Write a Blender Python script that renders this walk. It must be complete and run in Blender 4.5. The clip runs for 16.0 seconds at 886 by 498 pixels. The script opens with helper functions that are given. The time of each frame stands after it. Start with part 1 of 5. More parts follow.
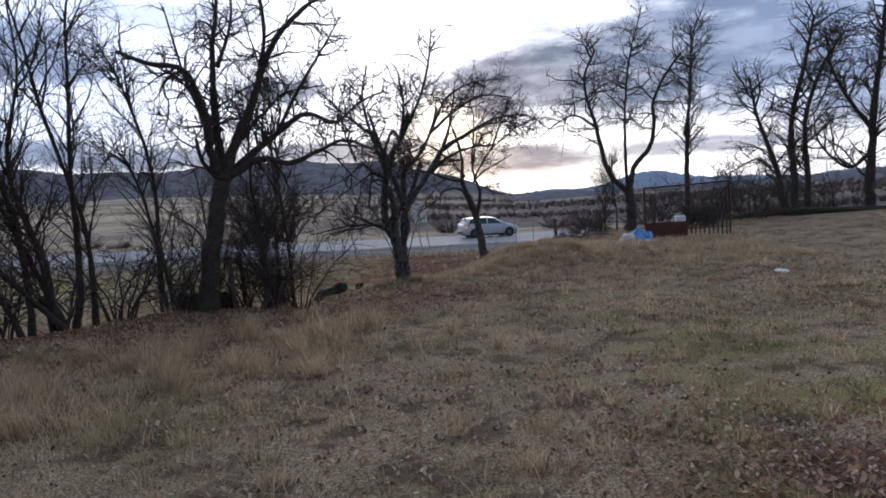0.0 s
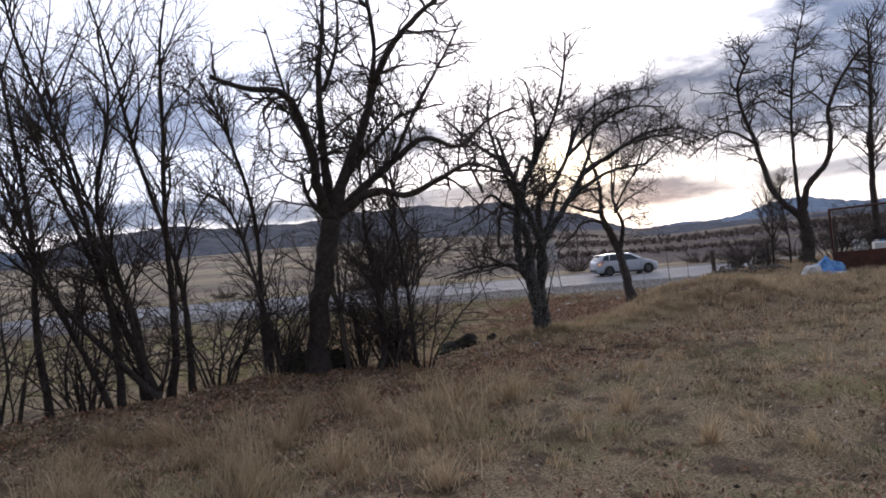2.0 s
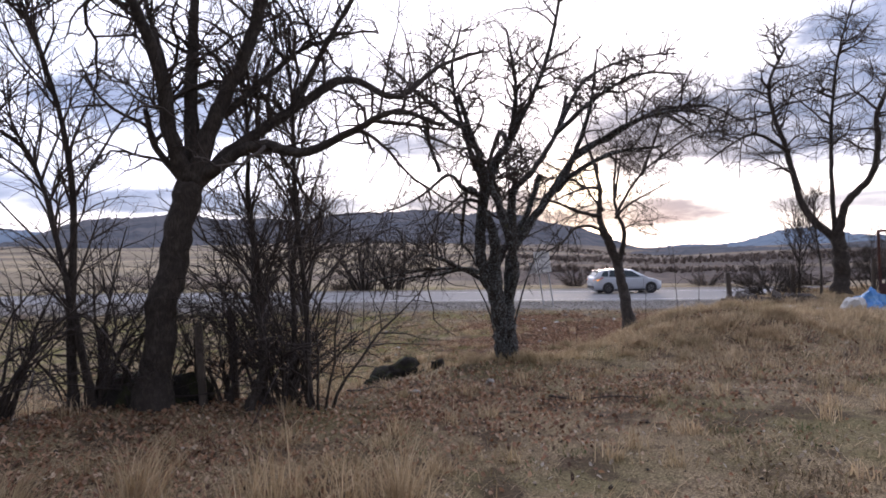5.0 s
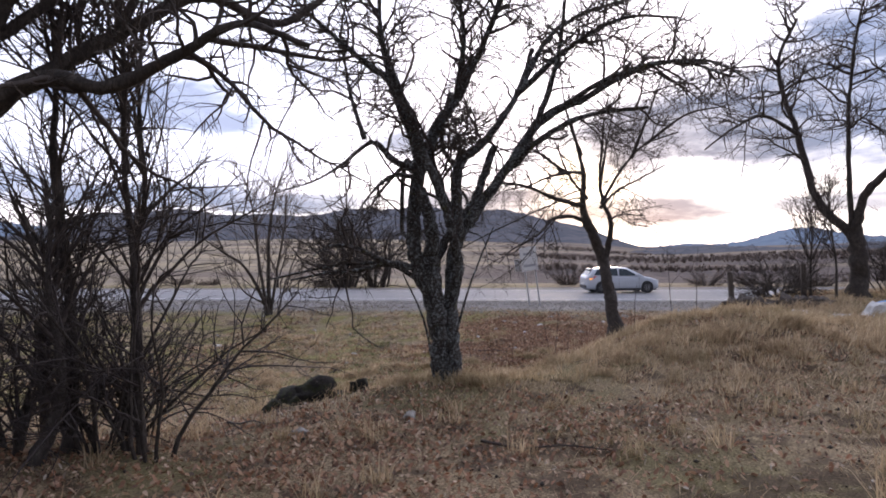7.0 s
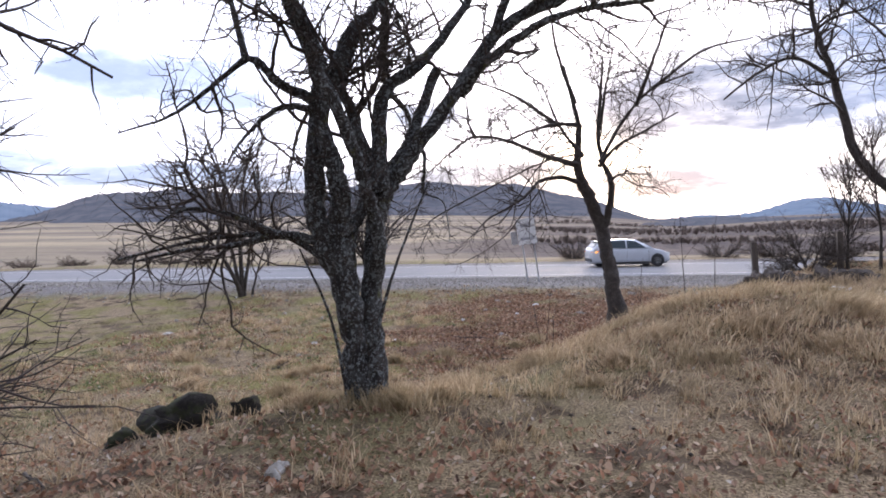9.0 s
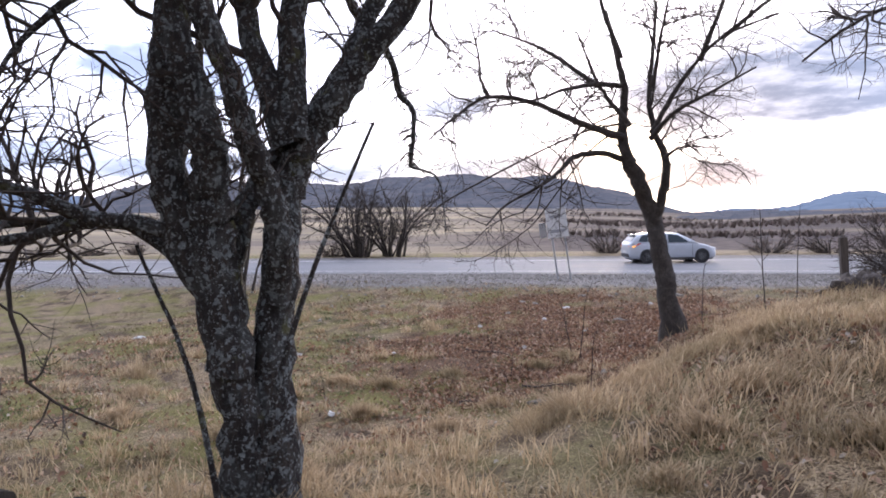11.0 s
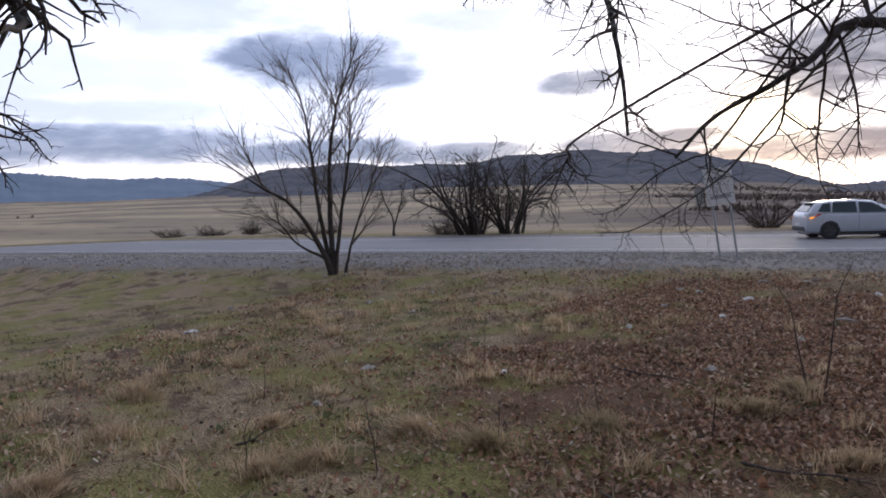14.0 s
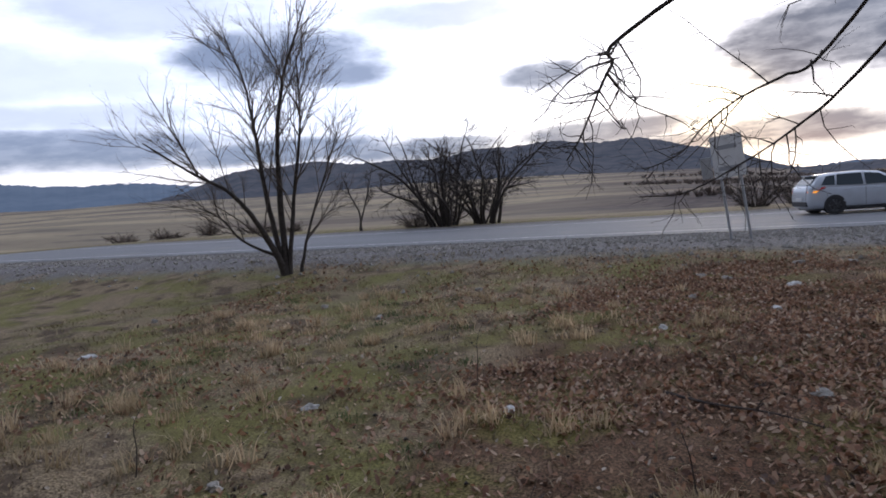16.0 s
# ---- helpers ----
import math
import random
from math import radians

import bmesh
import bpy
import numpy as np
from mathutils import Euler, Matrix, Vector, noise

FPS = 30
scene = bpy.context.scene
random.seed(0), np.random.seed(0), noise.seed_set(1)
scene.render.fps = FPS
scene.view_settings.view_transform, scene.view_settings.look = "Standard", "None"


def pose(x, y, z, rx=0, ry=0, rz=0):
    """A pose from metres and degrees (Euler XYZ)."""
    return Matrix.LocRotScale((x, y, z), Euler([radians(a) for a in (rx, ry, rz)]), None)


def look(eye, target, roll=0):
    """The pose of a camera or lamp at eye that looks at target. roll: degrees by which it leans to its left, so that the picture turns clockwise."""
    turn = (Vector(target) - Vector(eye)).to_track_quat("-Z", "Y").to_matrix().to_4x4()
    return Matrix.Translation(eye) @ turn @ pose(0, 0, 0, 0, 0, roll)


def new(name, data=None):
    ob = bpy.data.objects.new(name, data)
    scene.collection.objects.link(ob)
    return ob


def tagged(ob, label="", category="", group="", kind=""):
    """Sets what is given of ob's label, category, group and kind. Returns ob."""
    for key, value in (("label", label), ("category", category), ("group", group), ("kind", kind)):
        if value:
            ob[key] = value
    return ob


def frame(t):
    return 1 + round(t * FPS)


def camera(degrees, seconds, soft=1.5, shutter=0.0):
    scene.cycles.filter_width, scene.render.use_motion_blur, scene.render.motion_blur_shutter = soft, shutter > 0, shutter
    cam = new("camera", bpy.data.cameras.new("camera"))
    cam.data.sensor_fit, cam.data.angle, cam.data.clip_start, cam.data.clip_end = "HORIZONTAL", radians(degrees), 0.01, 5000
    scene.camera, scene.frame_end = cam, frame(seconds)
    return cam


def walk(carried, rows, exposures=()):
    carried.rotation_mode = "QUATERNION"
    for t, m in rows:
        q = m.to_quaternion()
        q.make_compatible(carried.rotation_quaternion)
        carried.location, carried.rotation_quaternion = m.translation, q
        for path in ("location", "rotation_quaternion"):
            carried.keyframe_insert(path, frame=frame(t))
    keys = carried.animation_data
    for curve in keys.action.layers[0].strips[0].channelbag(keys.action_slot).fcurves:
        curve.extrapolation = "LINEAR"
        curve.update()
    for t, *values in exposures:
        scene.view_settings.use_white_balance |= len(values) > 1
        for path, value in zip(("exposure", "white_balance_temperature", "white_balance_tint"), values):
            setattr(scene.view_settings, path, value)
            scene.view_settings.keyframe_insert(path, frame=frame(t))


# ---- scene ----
cam = camera(69.4, 16.0, soft=1.8)
METRES, EYE, TILT, LEAN, TURN = 20.0, 1.82, -1.5, 0.0, 0.0
ROWS = [
    (0.0, 0.0, 0.0, 0.0, -0.18, -2.71, 3.91),
    (0.5, -0.0061, 0.0276, -0.0006, 3.54, -0.86, 4.36),
    (1.0, -0.0118, 0.0557, -0.0003, 5.85, 0.38, 4.72),
    (1.5, -0.0163, 0.0833, 0.0008, 10.6, 1.02, 5.45),
    (2.0, -0.0211, 0.1127, -0.0001, 10.83, 1.87, 5.86),
    (2.5, -0.0195, 0.1419, 0.0003, 11.0, 1.87, 5.26),
    (3.0, -0.0188, 0.1709, -0.0013, 10.66, 2.46, 3.7),
    (3.5, -0.0144, 0.2005, -0.0018, 10.74, 2.63, 3.37),
    (4.0, -0.0102, 0.2299, -0.0031, 10.85, 2.6, 2.82),
    (6.5, 0.0157, 0.3742, -0.008, 11.0, 2.16, 1.61),
    (7.0, 0.0232, 0.4049, -0.008, 11.02, 2.17, 1.47),
    (7.5, 0.0277, 0.4362, -0.0094, 11.16, 2.31, 0.26),
    (8.0, 0.0335, 0.4685, -0.0101, 11.69, 2.32, 0.71),
    (8.5, 0.0355, 0.4981, -0.0106, 12.44, 1.38, 1.99),
    (9.0, 0.0404, 0.528, -0.0099, 11.96, -0.02, 2.27),
    (9.5, 0.0419, 0.5565, -0.0093, 12.19, -0.35, 2.42),
    (12.0, 0.0199, 0.7195, -0.0088, 17.6, -1.4, 2.05),
    (12.5, 0.0133, 0.7494, -0.0093, 19.66, -2.49, 2.47),
    (13.0, 0.0012, 0.7760, -0.0126, 21.86, -2.64, 1.9),
    (13.5, -0.0112, 0.8055, -0.0153, 22.14, -2.37, 2.03),
    (14.0, -0.0254, 0.8351, -0.0187, 25.32, -2.11, 2.47),
    (14.5, -0.0388, 0.8642, -0.0207, 24.96, -2.39, 2.55),
    (15.0, -0.0545, 0.8899, -0.0228, 30.71, -2.43, 2.49),
    (15.5, -0.0664, 0.9184, -0.0246, 25.18, -2.63, 3.19),
    (16.0, -0.0785, 0.9483, -0.0296, 22.72, -2.66, 4.59),
]
# the camera opens up under the trees and warms towards the open field
EXPOSURES = [(0.0, 0.5, 6020, 14), (2.0, 0.57, 6560, 17), (3.0, 0.65, 6650, 20), (4.0, 0.95, 6650, 20), (7.0, 1.05, 6650, 21), (8.0, 1.05, 6600, 20), (9.0, 1.5, 6500, 19), (11.0, 1.5, 6500, 20), (12.0, 1.5, 6600, 20), (13.0, 1.75, 6600, 20), (14.0, 0.5, 6400, 18), (14.5, 0.82, 6400, 18), (15.0, 0.8, 6450, 17), (16.0, 0.35, 6300, 15)]
walk(cam, [(t, pose(0, 0, EYE, TILT, LEAN, TURN) @ pose(METRES * x, METRES * y, METRES * z, 90 + pitch, roll, yaw)) for t, x, y, z, yaw, pitch, roll in ROWS],
     EXPOSURES)

# ---- world, sun ----
SUN_AZ, SUN_EL = 1.5, 5.0
sun_dir = Vector((math.sin(radians(SUN_AZ)) * math.cos(radians(SUN_EL)), math.cos(radians(SUN_AZ)) * math.cos(radians(SUN_EL)), math.sin(radians(SUN_EL))))
world = bpy.data.worlds.new("evening_sky")
scene.world = world
world.use_nodes = True
wt = world.node_tree
wt.nodes.clear()


def node(tree, kind, **values):
    n = tree.nodes.new(kind)
    for key, value in values.items():
        n.inputs[int(key[1:]) if key[0] == "i" and key[1:].isdigit() else key].default_value = value
    return n


def math_node(tree, op, a, b=None, c=None, clamp=False):
    n = tree.nodes.new("ShaderNodeMath")
    n.operation, n.use_clamp = op, clamp
    for i, v in enumerate((a, b, c)):
        if v is None:
            continue
        if isinstance(v, (int, float)):
            n.inputs[i].default_value = v
        else:
            tree.links.new(v, n.inputs[i])
    return n.outputs[0]


def mix_color(tree, f, a, b):
    n = tree.nodes.new("ShaderNodeMix")
    n.data_type = "RGBA"
    for socket, v in ((n.inputs[0], f), (n.inputs[6], a), (n.inputs[7], b)):
        if isinstance(v, (int, float)):
            socket.default_value = v
        elif isinstance(v, tuple):
            socket.default_value = (*v[:3], 1)
        else:
            tree.links.new(v, socket)
    return n.outputs[2]


def step(tree, v, lo, hi):
    n = tree.nodes.new("ShaderNodeMapRange")
    n.interpolation_type = "SMOOTHSTEP"
    tree.links.new(v, n.inputs[0])
    n.inputs[1].default_value, n.inputs[2].default_value = lo, hi
    return n.outputs[0]


def build_world():
    t = wt
    sky = t.nodes.new("ShaderNodeTexSky")
    sky.sky_type, sky.sun_disc = "NISHITA", False
    sky.sun_elevation, sky.sun_rotation = radians(SUN_EL), radians(SUN_AZ)
    coord = t.nodes.new("ShaderNodeTexCoord").outputs["Generated"]
    sep = t.nodes.new("ShaderNodeSeparateXYZ")
    t.links.new(coord, sep.inputs[0])
    x, y, z = sep.outputs
    up = math_node(t, "MAXIMUM", z, 0.0)
    den = math_node(t, "ADD", up, 0.16)
    comb = t.nodes.new("ShaderNodeCombineXYZ")
    t.links.new(math_node(t, "DIVIDE", x, den), comb.inputs[0])
    t.links.new(math_node(t, "DIVIDE", y, den), comb.inputs[1])
    warp = node(t, "ShaderNodeTexNoise", Scale=1.1, Detail=6.0, Roughness=0.55)
    t.links.new(comb.outputs[0], warp.inputs["Vector"])
    big = warp.outputs["Fac"]
    fine = node(t, "ShaderNodeTexNoise", Scale=3.4, Detail=7.0, Roughness=0.6)
    t.links.new(comb.outputs[0], fine.inputs["Vector"])
    dot = t.nodes.new("ShaderNodeVectorMath")
    dot.operation = "DOT_PRODUCT"
    t.links.new(coord, dot.inputs[0])
    dot.inputs[1].default_value = sun_dir
    toward = dot.outputs["Value"]
    thick = math_node(t, "ADD", math_node(t, "MULTIPLY", big, 0.75), math_node(t, "MULTIPLY", fine.outputs["Fac"], 0.35))
    # broken cloud overhead and behind, single banks over the sunset
    away = math_node(t, "MAXIMUM", step(t, z, 0.30, 0.42), math_node(t, "SUBTRACT", 1.0, step(t, toward, 0.25, 0.5)))
    cloud = math_node(t, "MULTIPLY", step(t, thick, 0.49, 0.68), away)
    az = math_node(t, "MULTIPLY", math_node(t, "ARCTAN2", x, y), 57.2958)
    el = math_node(t, "MULTIPLY", math_node(t, "ARCSINE", z), 57.2958)
    flat = t.nodes.new("ShaderNodeCombineXYZ")
    t.links.new(math_node(t, "MULTIPLY", az, 0.16), flat.inputs[0])
    t.links.new(math_node(t, "MULTIPLY", el, 0.42), flat.inputs[1])
    puff = node(t, "ShaderNodeTexNoise", Scale=1.0, Detail=7.0, Roughness=0.58)
    t.links.new(flat.outputs[0], puff.inputs["Vector"])
    edge = math_node(t, "MULTIPLY", math_node(t, "SUBTRACT", puff.outputs["Fac"], 0.5), 3.0)
    for a0, e0, wide, tall, dense in CLOUD_BANKS:
        u = math_node(t, "DIVIDE", math_node(t, "SUBTRACT", az, a0), wide)
        v = math_node(t, "DIVIDE", math_node(t, "SUBTRACT", el, e0), tall)
        d = math_node(t, "ADD", math_node(t, "MULTIPLY", u, u), math_node(t, "MULTIPLY", v, v))
        mask = math_node(t, "SUBTRACT", 1.0, step(t, math_node(t, "ADD", d, edge), 0.35, 1.9))
        cloud = math_node(t, "MAXIMUM", cloud, math_node(t, "MULTIPLY", mask, dense))
    cloud = math_node(t, "MULTIPLY", cloud, math_node(t, "ADD", 0.86, math_node(t, "MULTIPLY", step(t, fine.outputs["Fac"], 0.35, 0.6), 0.14)))
    glow = step(t, toward, 0.86, 1.0)
    white = mix_color(t, glow, (0.62, 0.69, 0.83), (1.05, 1.05, 1.08))
    grey = mix_color(t, glow, (0.13, 0.17, 0.255), (0.058, 0.086, 0.135))
    clouds = mix_color(t, cloud, white, grey)
    # warm light low over the horizon, broken by flat bars of cloud
    low = math_node(t, "MULTIPLY", math_node(t, "SUBTRACT", 1.0, step(t, z, 0.05, 0.15)), 0.9)
    warm = mix_color(t, glow, (0.68, 0.66, 0.66), (1.0, 0.95, 0.84))
    lowcol = mix_color(t, cloud, warm, (0.068, 0.105, 0.168))
    clouds = mix_color(t, low, clouds, lowcol)
    core = math_node(t, "MULTIPLY", step(t, toward, 0.9955, 1.0), math_node(t, "SUBTRACT", 1.0, math_node(t, "MULTIPLY", cloud, 0.95)))
    clouds = mix_color(t, core, clouds, (1.7, 1.5, 1.12))
    # the sky away from the sunset is dimmer
    bg_cloud = t.nodes.new("ShaderNodeBackground")
    fall = step(t, toward, -0.5, 0.75)
    t.links.new(math_node(t, "MULTIPLY", math_node(t, "ADD", math_node(t, "MULTIPLY", fall, 0.68), 0.32), CLOUD), bg_cloud.inputs[1])
    t.links.new(clouds, bg_cloud.inputs[0])
    bg_sky = node(t, "ShaderNodeBackground", Strength=0.1)
    t.links.new(sky.outputs[0], bg_sky.inputs[0])
    add = t.nodes.new("ShaderNodeMixShader")
    add.inputs[0].default_value = 0.05
    t.links.new(bg_cloud.outputs[0], add.inputs[1])
    t.links.new(bg_sky.outputs[0], add.inputs[2])
    out = t.nodes.new("ShaderNodeOutputWorld")
    t.links.new(add.outputs[0], out.inputs[0])


CLOUD = 1.5
# azimuth, elevation, half width, half height (degrees), density
CLOUD_BANKS = [(21, 10.3, 17.5, 4.1, 1.0), (31, 15.0, 14, 5.0, 1.0), (37, 6.5, 9, 3.2, 0.9), (8, 9.8, 6.5, 3.1, 1.0), (5.5, 3.3, 10.5, 1.15, 0.98), (22, 3.2, 7, 0.7, 0.8), (-8, 4.9, 8, 1.0, 0.92), (-13, 10.2, 3.4, 1.1, 0.9),
               (-36, 13.4, 7.6, 2.3, 0.97), (-30, 11.9, 3.8, 1.1, 0.9), (-53, 6.6, 12, 1.5, 0.92), (-36, 5.7, 9.5, 1.0, 0.92), (-24, 5.0, 7.5, 0.8, 0.9), (-56, 12.0, 11, 2.2, 0.35), (-52, 9.2, 9, 1.0, 0.45), (-46, 17, 9, 2.0, 0.5), (-20, 16, 8, 1.2, 0.5)]
build_world()
sun_data = bpy.data.lights.new("sun", "SUN")
sun_data.energy, sun_data.angle, sun_data.color = 0.6, radians(12), (1.0, 0.85, 0.65)
sun = new("sun", sun_data)
sun.matrix_world = look(sun_dir * 60, (0, 0, 0))


# ---- materials ----
def material(name, base, rough=0.85, spots=(), bump=0.0, bump_scale=40.0, metallic=0.0, island=(), per_object=0.0, coat=0.0, thin=0.0):
    """base colour with layers of noise: spots are (scale, low, high, colour, amount[, stretch])."""
    m = bpy.data.materials.new(name)
    m.use_nodes = True
    t = m.node_tree
    b = t.nodes["Principled BSDF"]
    b.inputs["Roughness"].default_value = rough
    b.inputs["Metallic"].default_value = metallic
    b.inputs["Coat Weight"].default_value = coat
    geo = t.nodes.new("ShaderNodeNewGeometry")
    pos = geo.outputs["Position"]
    col = mix_color(t, 0.0, base, base)
    if island:
        ramp = t.nodes.new("ShaderNodeValToRGB")
        while len(ramp.color_ramp.elements) < len(island):
            ramp.color_ramp.elements.new(0.5)
        for i, (e, c) in enumerate(zip(ramp.color_ramp.elements, island)):
            e.position, e.color = i / max(1, len(island) - 1), (*c, 1)
        t.links.new(geo.outputs["Random Per Island"], ramp.inputs[0])
        col = ramp.outputs[0]
    for s in spots:
        scale, lo, hi, colour, amount = s[:5]
        v = pos
        if len(s) > 5:
            mul = t.nodes.new("ShaderNodeVectorMath")
            mul.operation = "MULTIPLY"
            t.links.new(pos, mul.inputs[0])
            mul.inputs[1].default_value = s[5]
            v = mul.outputs[0]
        n = node(t, "ShaderNodeTexNoise", Scale=scale, Detail=5.0, Roughness=0.6)
        t.links.new(v, n.inputs["Vector"])
        f = math_node(t, "MULTIPLY", step(t, n.outputs["Fac"], lo, hi), amount)
        col = mix_color(t, f, col, colour)
    if per_object:
        info = t.nodes.new("ShaderNodeObjectInfo")
        hsv = t.nodes.new("ShaderNodeHueSaturation")
        t.links.new(math_node(t, "ADD", math_node(t, "MULTIPLY", info.outputs["Random"], per_object), 1 - per_object / 2), hsv.inputs["Value"])
        t.links.new(col, hsv.inputs["Color"])
        col = hsv.outputs[0]
    t.links.new(col, b.inputs["Base Color"])
    if thin:
        # thin blades let light through
        through_blade = t.nodes.new("ShaderNodeBsdfTranslucent")
        t.links.new(col, through_blade.inputs[0])
        both = t.nodes.new("ShaderNodeMixShader")
        both.inputs[0].default_value = thin
        t.links.new(b.outputs[0], both.inputs[1])
        t.links.new(through_blade.outputs[0], both.inputs[2])
        t.links.new(both.outputs[0], t.nodes["Material Output"].inputs[0])
    if bump:
        n = node(t, "ShaderNodeTexNoise", Scale=bump_scale, Detail=6.0, Roughness=0.65)
        t.links.new(pos, n.inputs["Vector"])
        k = node(t, "ShaderNodeBump", Strength=bump, Distance=0.02)
        t.links.new(n.outputs["Fac"], k.inputs["Height"])
        t.links.new(k.outputs[0], b.inputs["Normal"])
    return m


def ground_material():
    m = bpy.data.materials.new("meadow")
    m.use_nodes = True
    t = m.node_tree
    b = t.nodes["Principled BSDF"]
    b.inputs["Roughness"].default_value = 0.95
    b.inputs["Specular IOR Level"].default_value = 0.1
    pos = t.nodes.new("ShaderNodeNewGeometry").outputs["Position"]
    sep = t.nodes.new("ShaderNodeSeparateXYZ")
    t.links.new(pos, sep.inputs[0])
    x, y, z = sep.outputs

    def noise_of(scale, detail=5.0, stretch=None):
        v = pos
        if stretch:
            mul = t.nodes.new("ShaderNodeVectorMath")
            mul.operation = "MULTIPLY"
            t.links.new(pos, mul.inputs[0])
            mul.inputs[1].default_value = stretch
            v = mul.outputs[0]
        n = node(t, "ShaderNodeTexNoise", Scale=scale, Detail=detail, Roughness=0.6)
        t.links.new(v, n.inputs["Vector"])
        return n.outputs["Fac"]

    grain = noise_of(55.0, 8.0)
    dry = mix_color(t, step(t, grain, 0.32, 0.68), (0.045, 0.030, 0.019), (0.42, 0.32, 0.20))
    green = mix_color(t, step(t, grain, 0.3, 0.7), (0.05, 0.05, 0.02), (0.19, 0.175, 0.075))
    meadow = mix_color(t, math_node(t, "MULTIPLY", step(t, noise_of(0.45, 6.0), 0.47, 0.62), 0.6), dry, green)
    soil = mix_color(t, step(t, noise_of(45.0, 6.0), 0.35, 0.65), (0.035, 0.024, 0.018), (0.11, 0.075, 0.052))
    meadow = mix_color(t, math_node(t, "MULTIPLY", step(t, noise_of(1.6, 7.0), 0.50, 0.60), 0.8), meadow, soil)
    # bare leafy soil before the road and under the hedge
    px = math_node(t, "SUBTRACT", x, 0.5)
    py = math_node(t, "SUBTRACT", y, 25.5)
    r2 = math_node(t, "ADD", math_node(t, "MULTIPLY", math_node(t, "MULTIPLY", px, px), 0.045), math_node(t, "MULTIPLY", math_node(t, "MULTIPLY", py, py), 0.022))
    r2 = math_node(t, "ADD", r2, math_node(t, "MULTIPLY", math_node(t, "SUBTRACT", noise_of(0.7, 6.0), 0.5), 1.6))
    patch = math_node(t, "MULTIPLY", math_node(t, "SUBTRACT", 1.0, step(t, r2, 0.5, 1.1)), 0.85)
    meadow = mix_color(t, patch, meadow, mix_color(t, step(t, grain, 0.35, 0.65), (0.030, 0.018, 0.012), (0.19, 0.105, 0.064)))
    qx = math_node(t, "SUBTRACT", x, 2.6)
    qy = math_node(t, "SUBTRACT", y, 2.4)
    q2 = math_node(t, "ADD", math_node(t, "MULTIPLY", math_node(t, "MULTIPLY", qx, qx), 0.3), math_node(t, "MULTIPLY", math_node(t, "MULTIPLY", qy, qy), 0.28))
    q2 = math_node(t, "ADD", q2, math_node(t, "MULTIPLY", math_node(t, "SUBTRACT", noise_of(1.3, 6.0), 0.5), 1.8))
    meadow = mix_color(t, math_node(t, "MULTIPLY", math_node(t, "SUBTRACT", 1.0, step(t, q2, 0.5, 1.2)), 0.85), meadow, mix_color(t, step(t, grain, 0.35, 0.65), (0.026, 0.016, 0.012), (0.13, 0.075, 0.05)))
    # yellow-green moss on the low ground and in the open meadow
    low_ground = math_node(t, "MULTIPLY", step(t, y, 15.5, 19.0), math_node(t, "SUBTRACT", 1.0, step(t, x, -2.0, 1.5)))
    open_side = math_node(t, "MULTIPLY", step(t, x, 0.5, 3.0), math_node(t, "SUBTRACT", 1.0, step(t, y, 6.0, 13.0)))
    moss = math_node(t, "MULTIPLY", math_node(t, "MAXIMUM", low_ground, open_side), math_node(t, "MULTIPLY", step(t, noise_of(0.9, 7.0), 0.44, 0.6), 0.75))
    meadow = mix_color(t, moss, meadow, mix_color(t, step(t, grain, 0.3, 0.7), (0.06, 0.058, 0.018), (0.29, 0.26, 0.085)))
    # farmland beyond the road: strips of stubble, pasture and ploughed land
    strip = noise_of(1.0, 3.0, (0.0016, 0.011, 0.0))
    farm = mix_color(t, step(t, strip, 0.42, 0.50), (0.40, 0.32, 0.21), (0.27, 0.22, 0.155))
    farm = mix_color(t, math_node(t, "MULTIPLY", step(t, strip, 0.53, 0.57), 0.9), farm, (0.18, 0.14, 0.115))
    farm = mix_color(t, math_node(t, "MULTIPLY", step(t, noise_of(0.02, 6.0, (1.0, 2.5, 0.0)), 0.54, 0.62), 0.7), farm, (0.14, 0.12, 0.105))
    farm = mix_color(t, math_node(t, "MULTIPLY", step(t, noise_of(0.25, 6.0), 0.4, 0.7), 0.3), farm, (0.15, 0.12, 0.08))
    col = mix_color(t, step(t, y, 49.0, 60.0), meadow, farm)
    # scrubland to the north-east: brown and purple, with few open strips
    ratio = math_node(t, "DIVIDE", x, math_node(t, "MAXIMUM", y, 1.0))
    wild = math_node(t, "MULTIPLY", step(t, ratio, -0.26, -0.02), step(t, y, 54.0, 70.0))
    wild = math_node(t, "MULTIPLY", wild, math_node(t, "ADD", math_node(t, "MULTIPLY", step(t, strip, 0.40, 0.55), 0.3), 0.68))
    brush = mix_color(t, step(t, noise_of(0.35, 7.0), 0.38, 0.62), (0.052, 0.043, 0.045), (0.11, 0.086, 0.082))
    col = mix_color(t, wild, col, brush)
    # gravel verge
    edge = math_node(t, "ADD", math_node(t, "SUBTRACT", y, math_node(t, "MULTIPLY", x, 0.06)), math_node(t, "MULTIPLY", math_node(t, "SUBTRACT", noise_of(0.9, 6.0), 0.5), 3.0))
    verge = math_node(t, "MULTIPLY", step(t, edge, 32.7, 34.2), math_node(t, "SUBTRACT", 1.0, step(t, edge, 50.0, 51.0)))
    gravel = mix_color(t, step(t, noise_of(22.0, 4.0), 0.4, 0.62), (0.10, 0.09, 0.085), (0.30, 0.28, 0.27))
    col = mix_color(t, verge, col, gravel)
    t.links.new(col, b.inputs["Base Color"])
    k = node(t, "ShaderNodeBump", Strength=0.5, Distance=0.02)
    t.links.new(grain, k.inputs["Height"])
    t.links.new(k.outputs[0], b.inputs["Normal"])
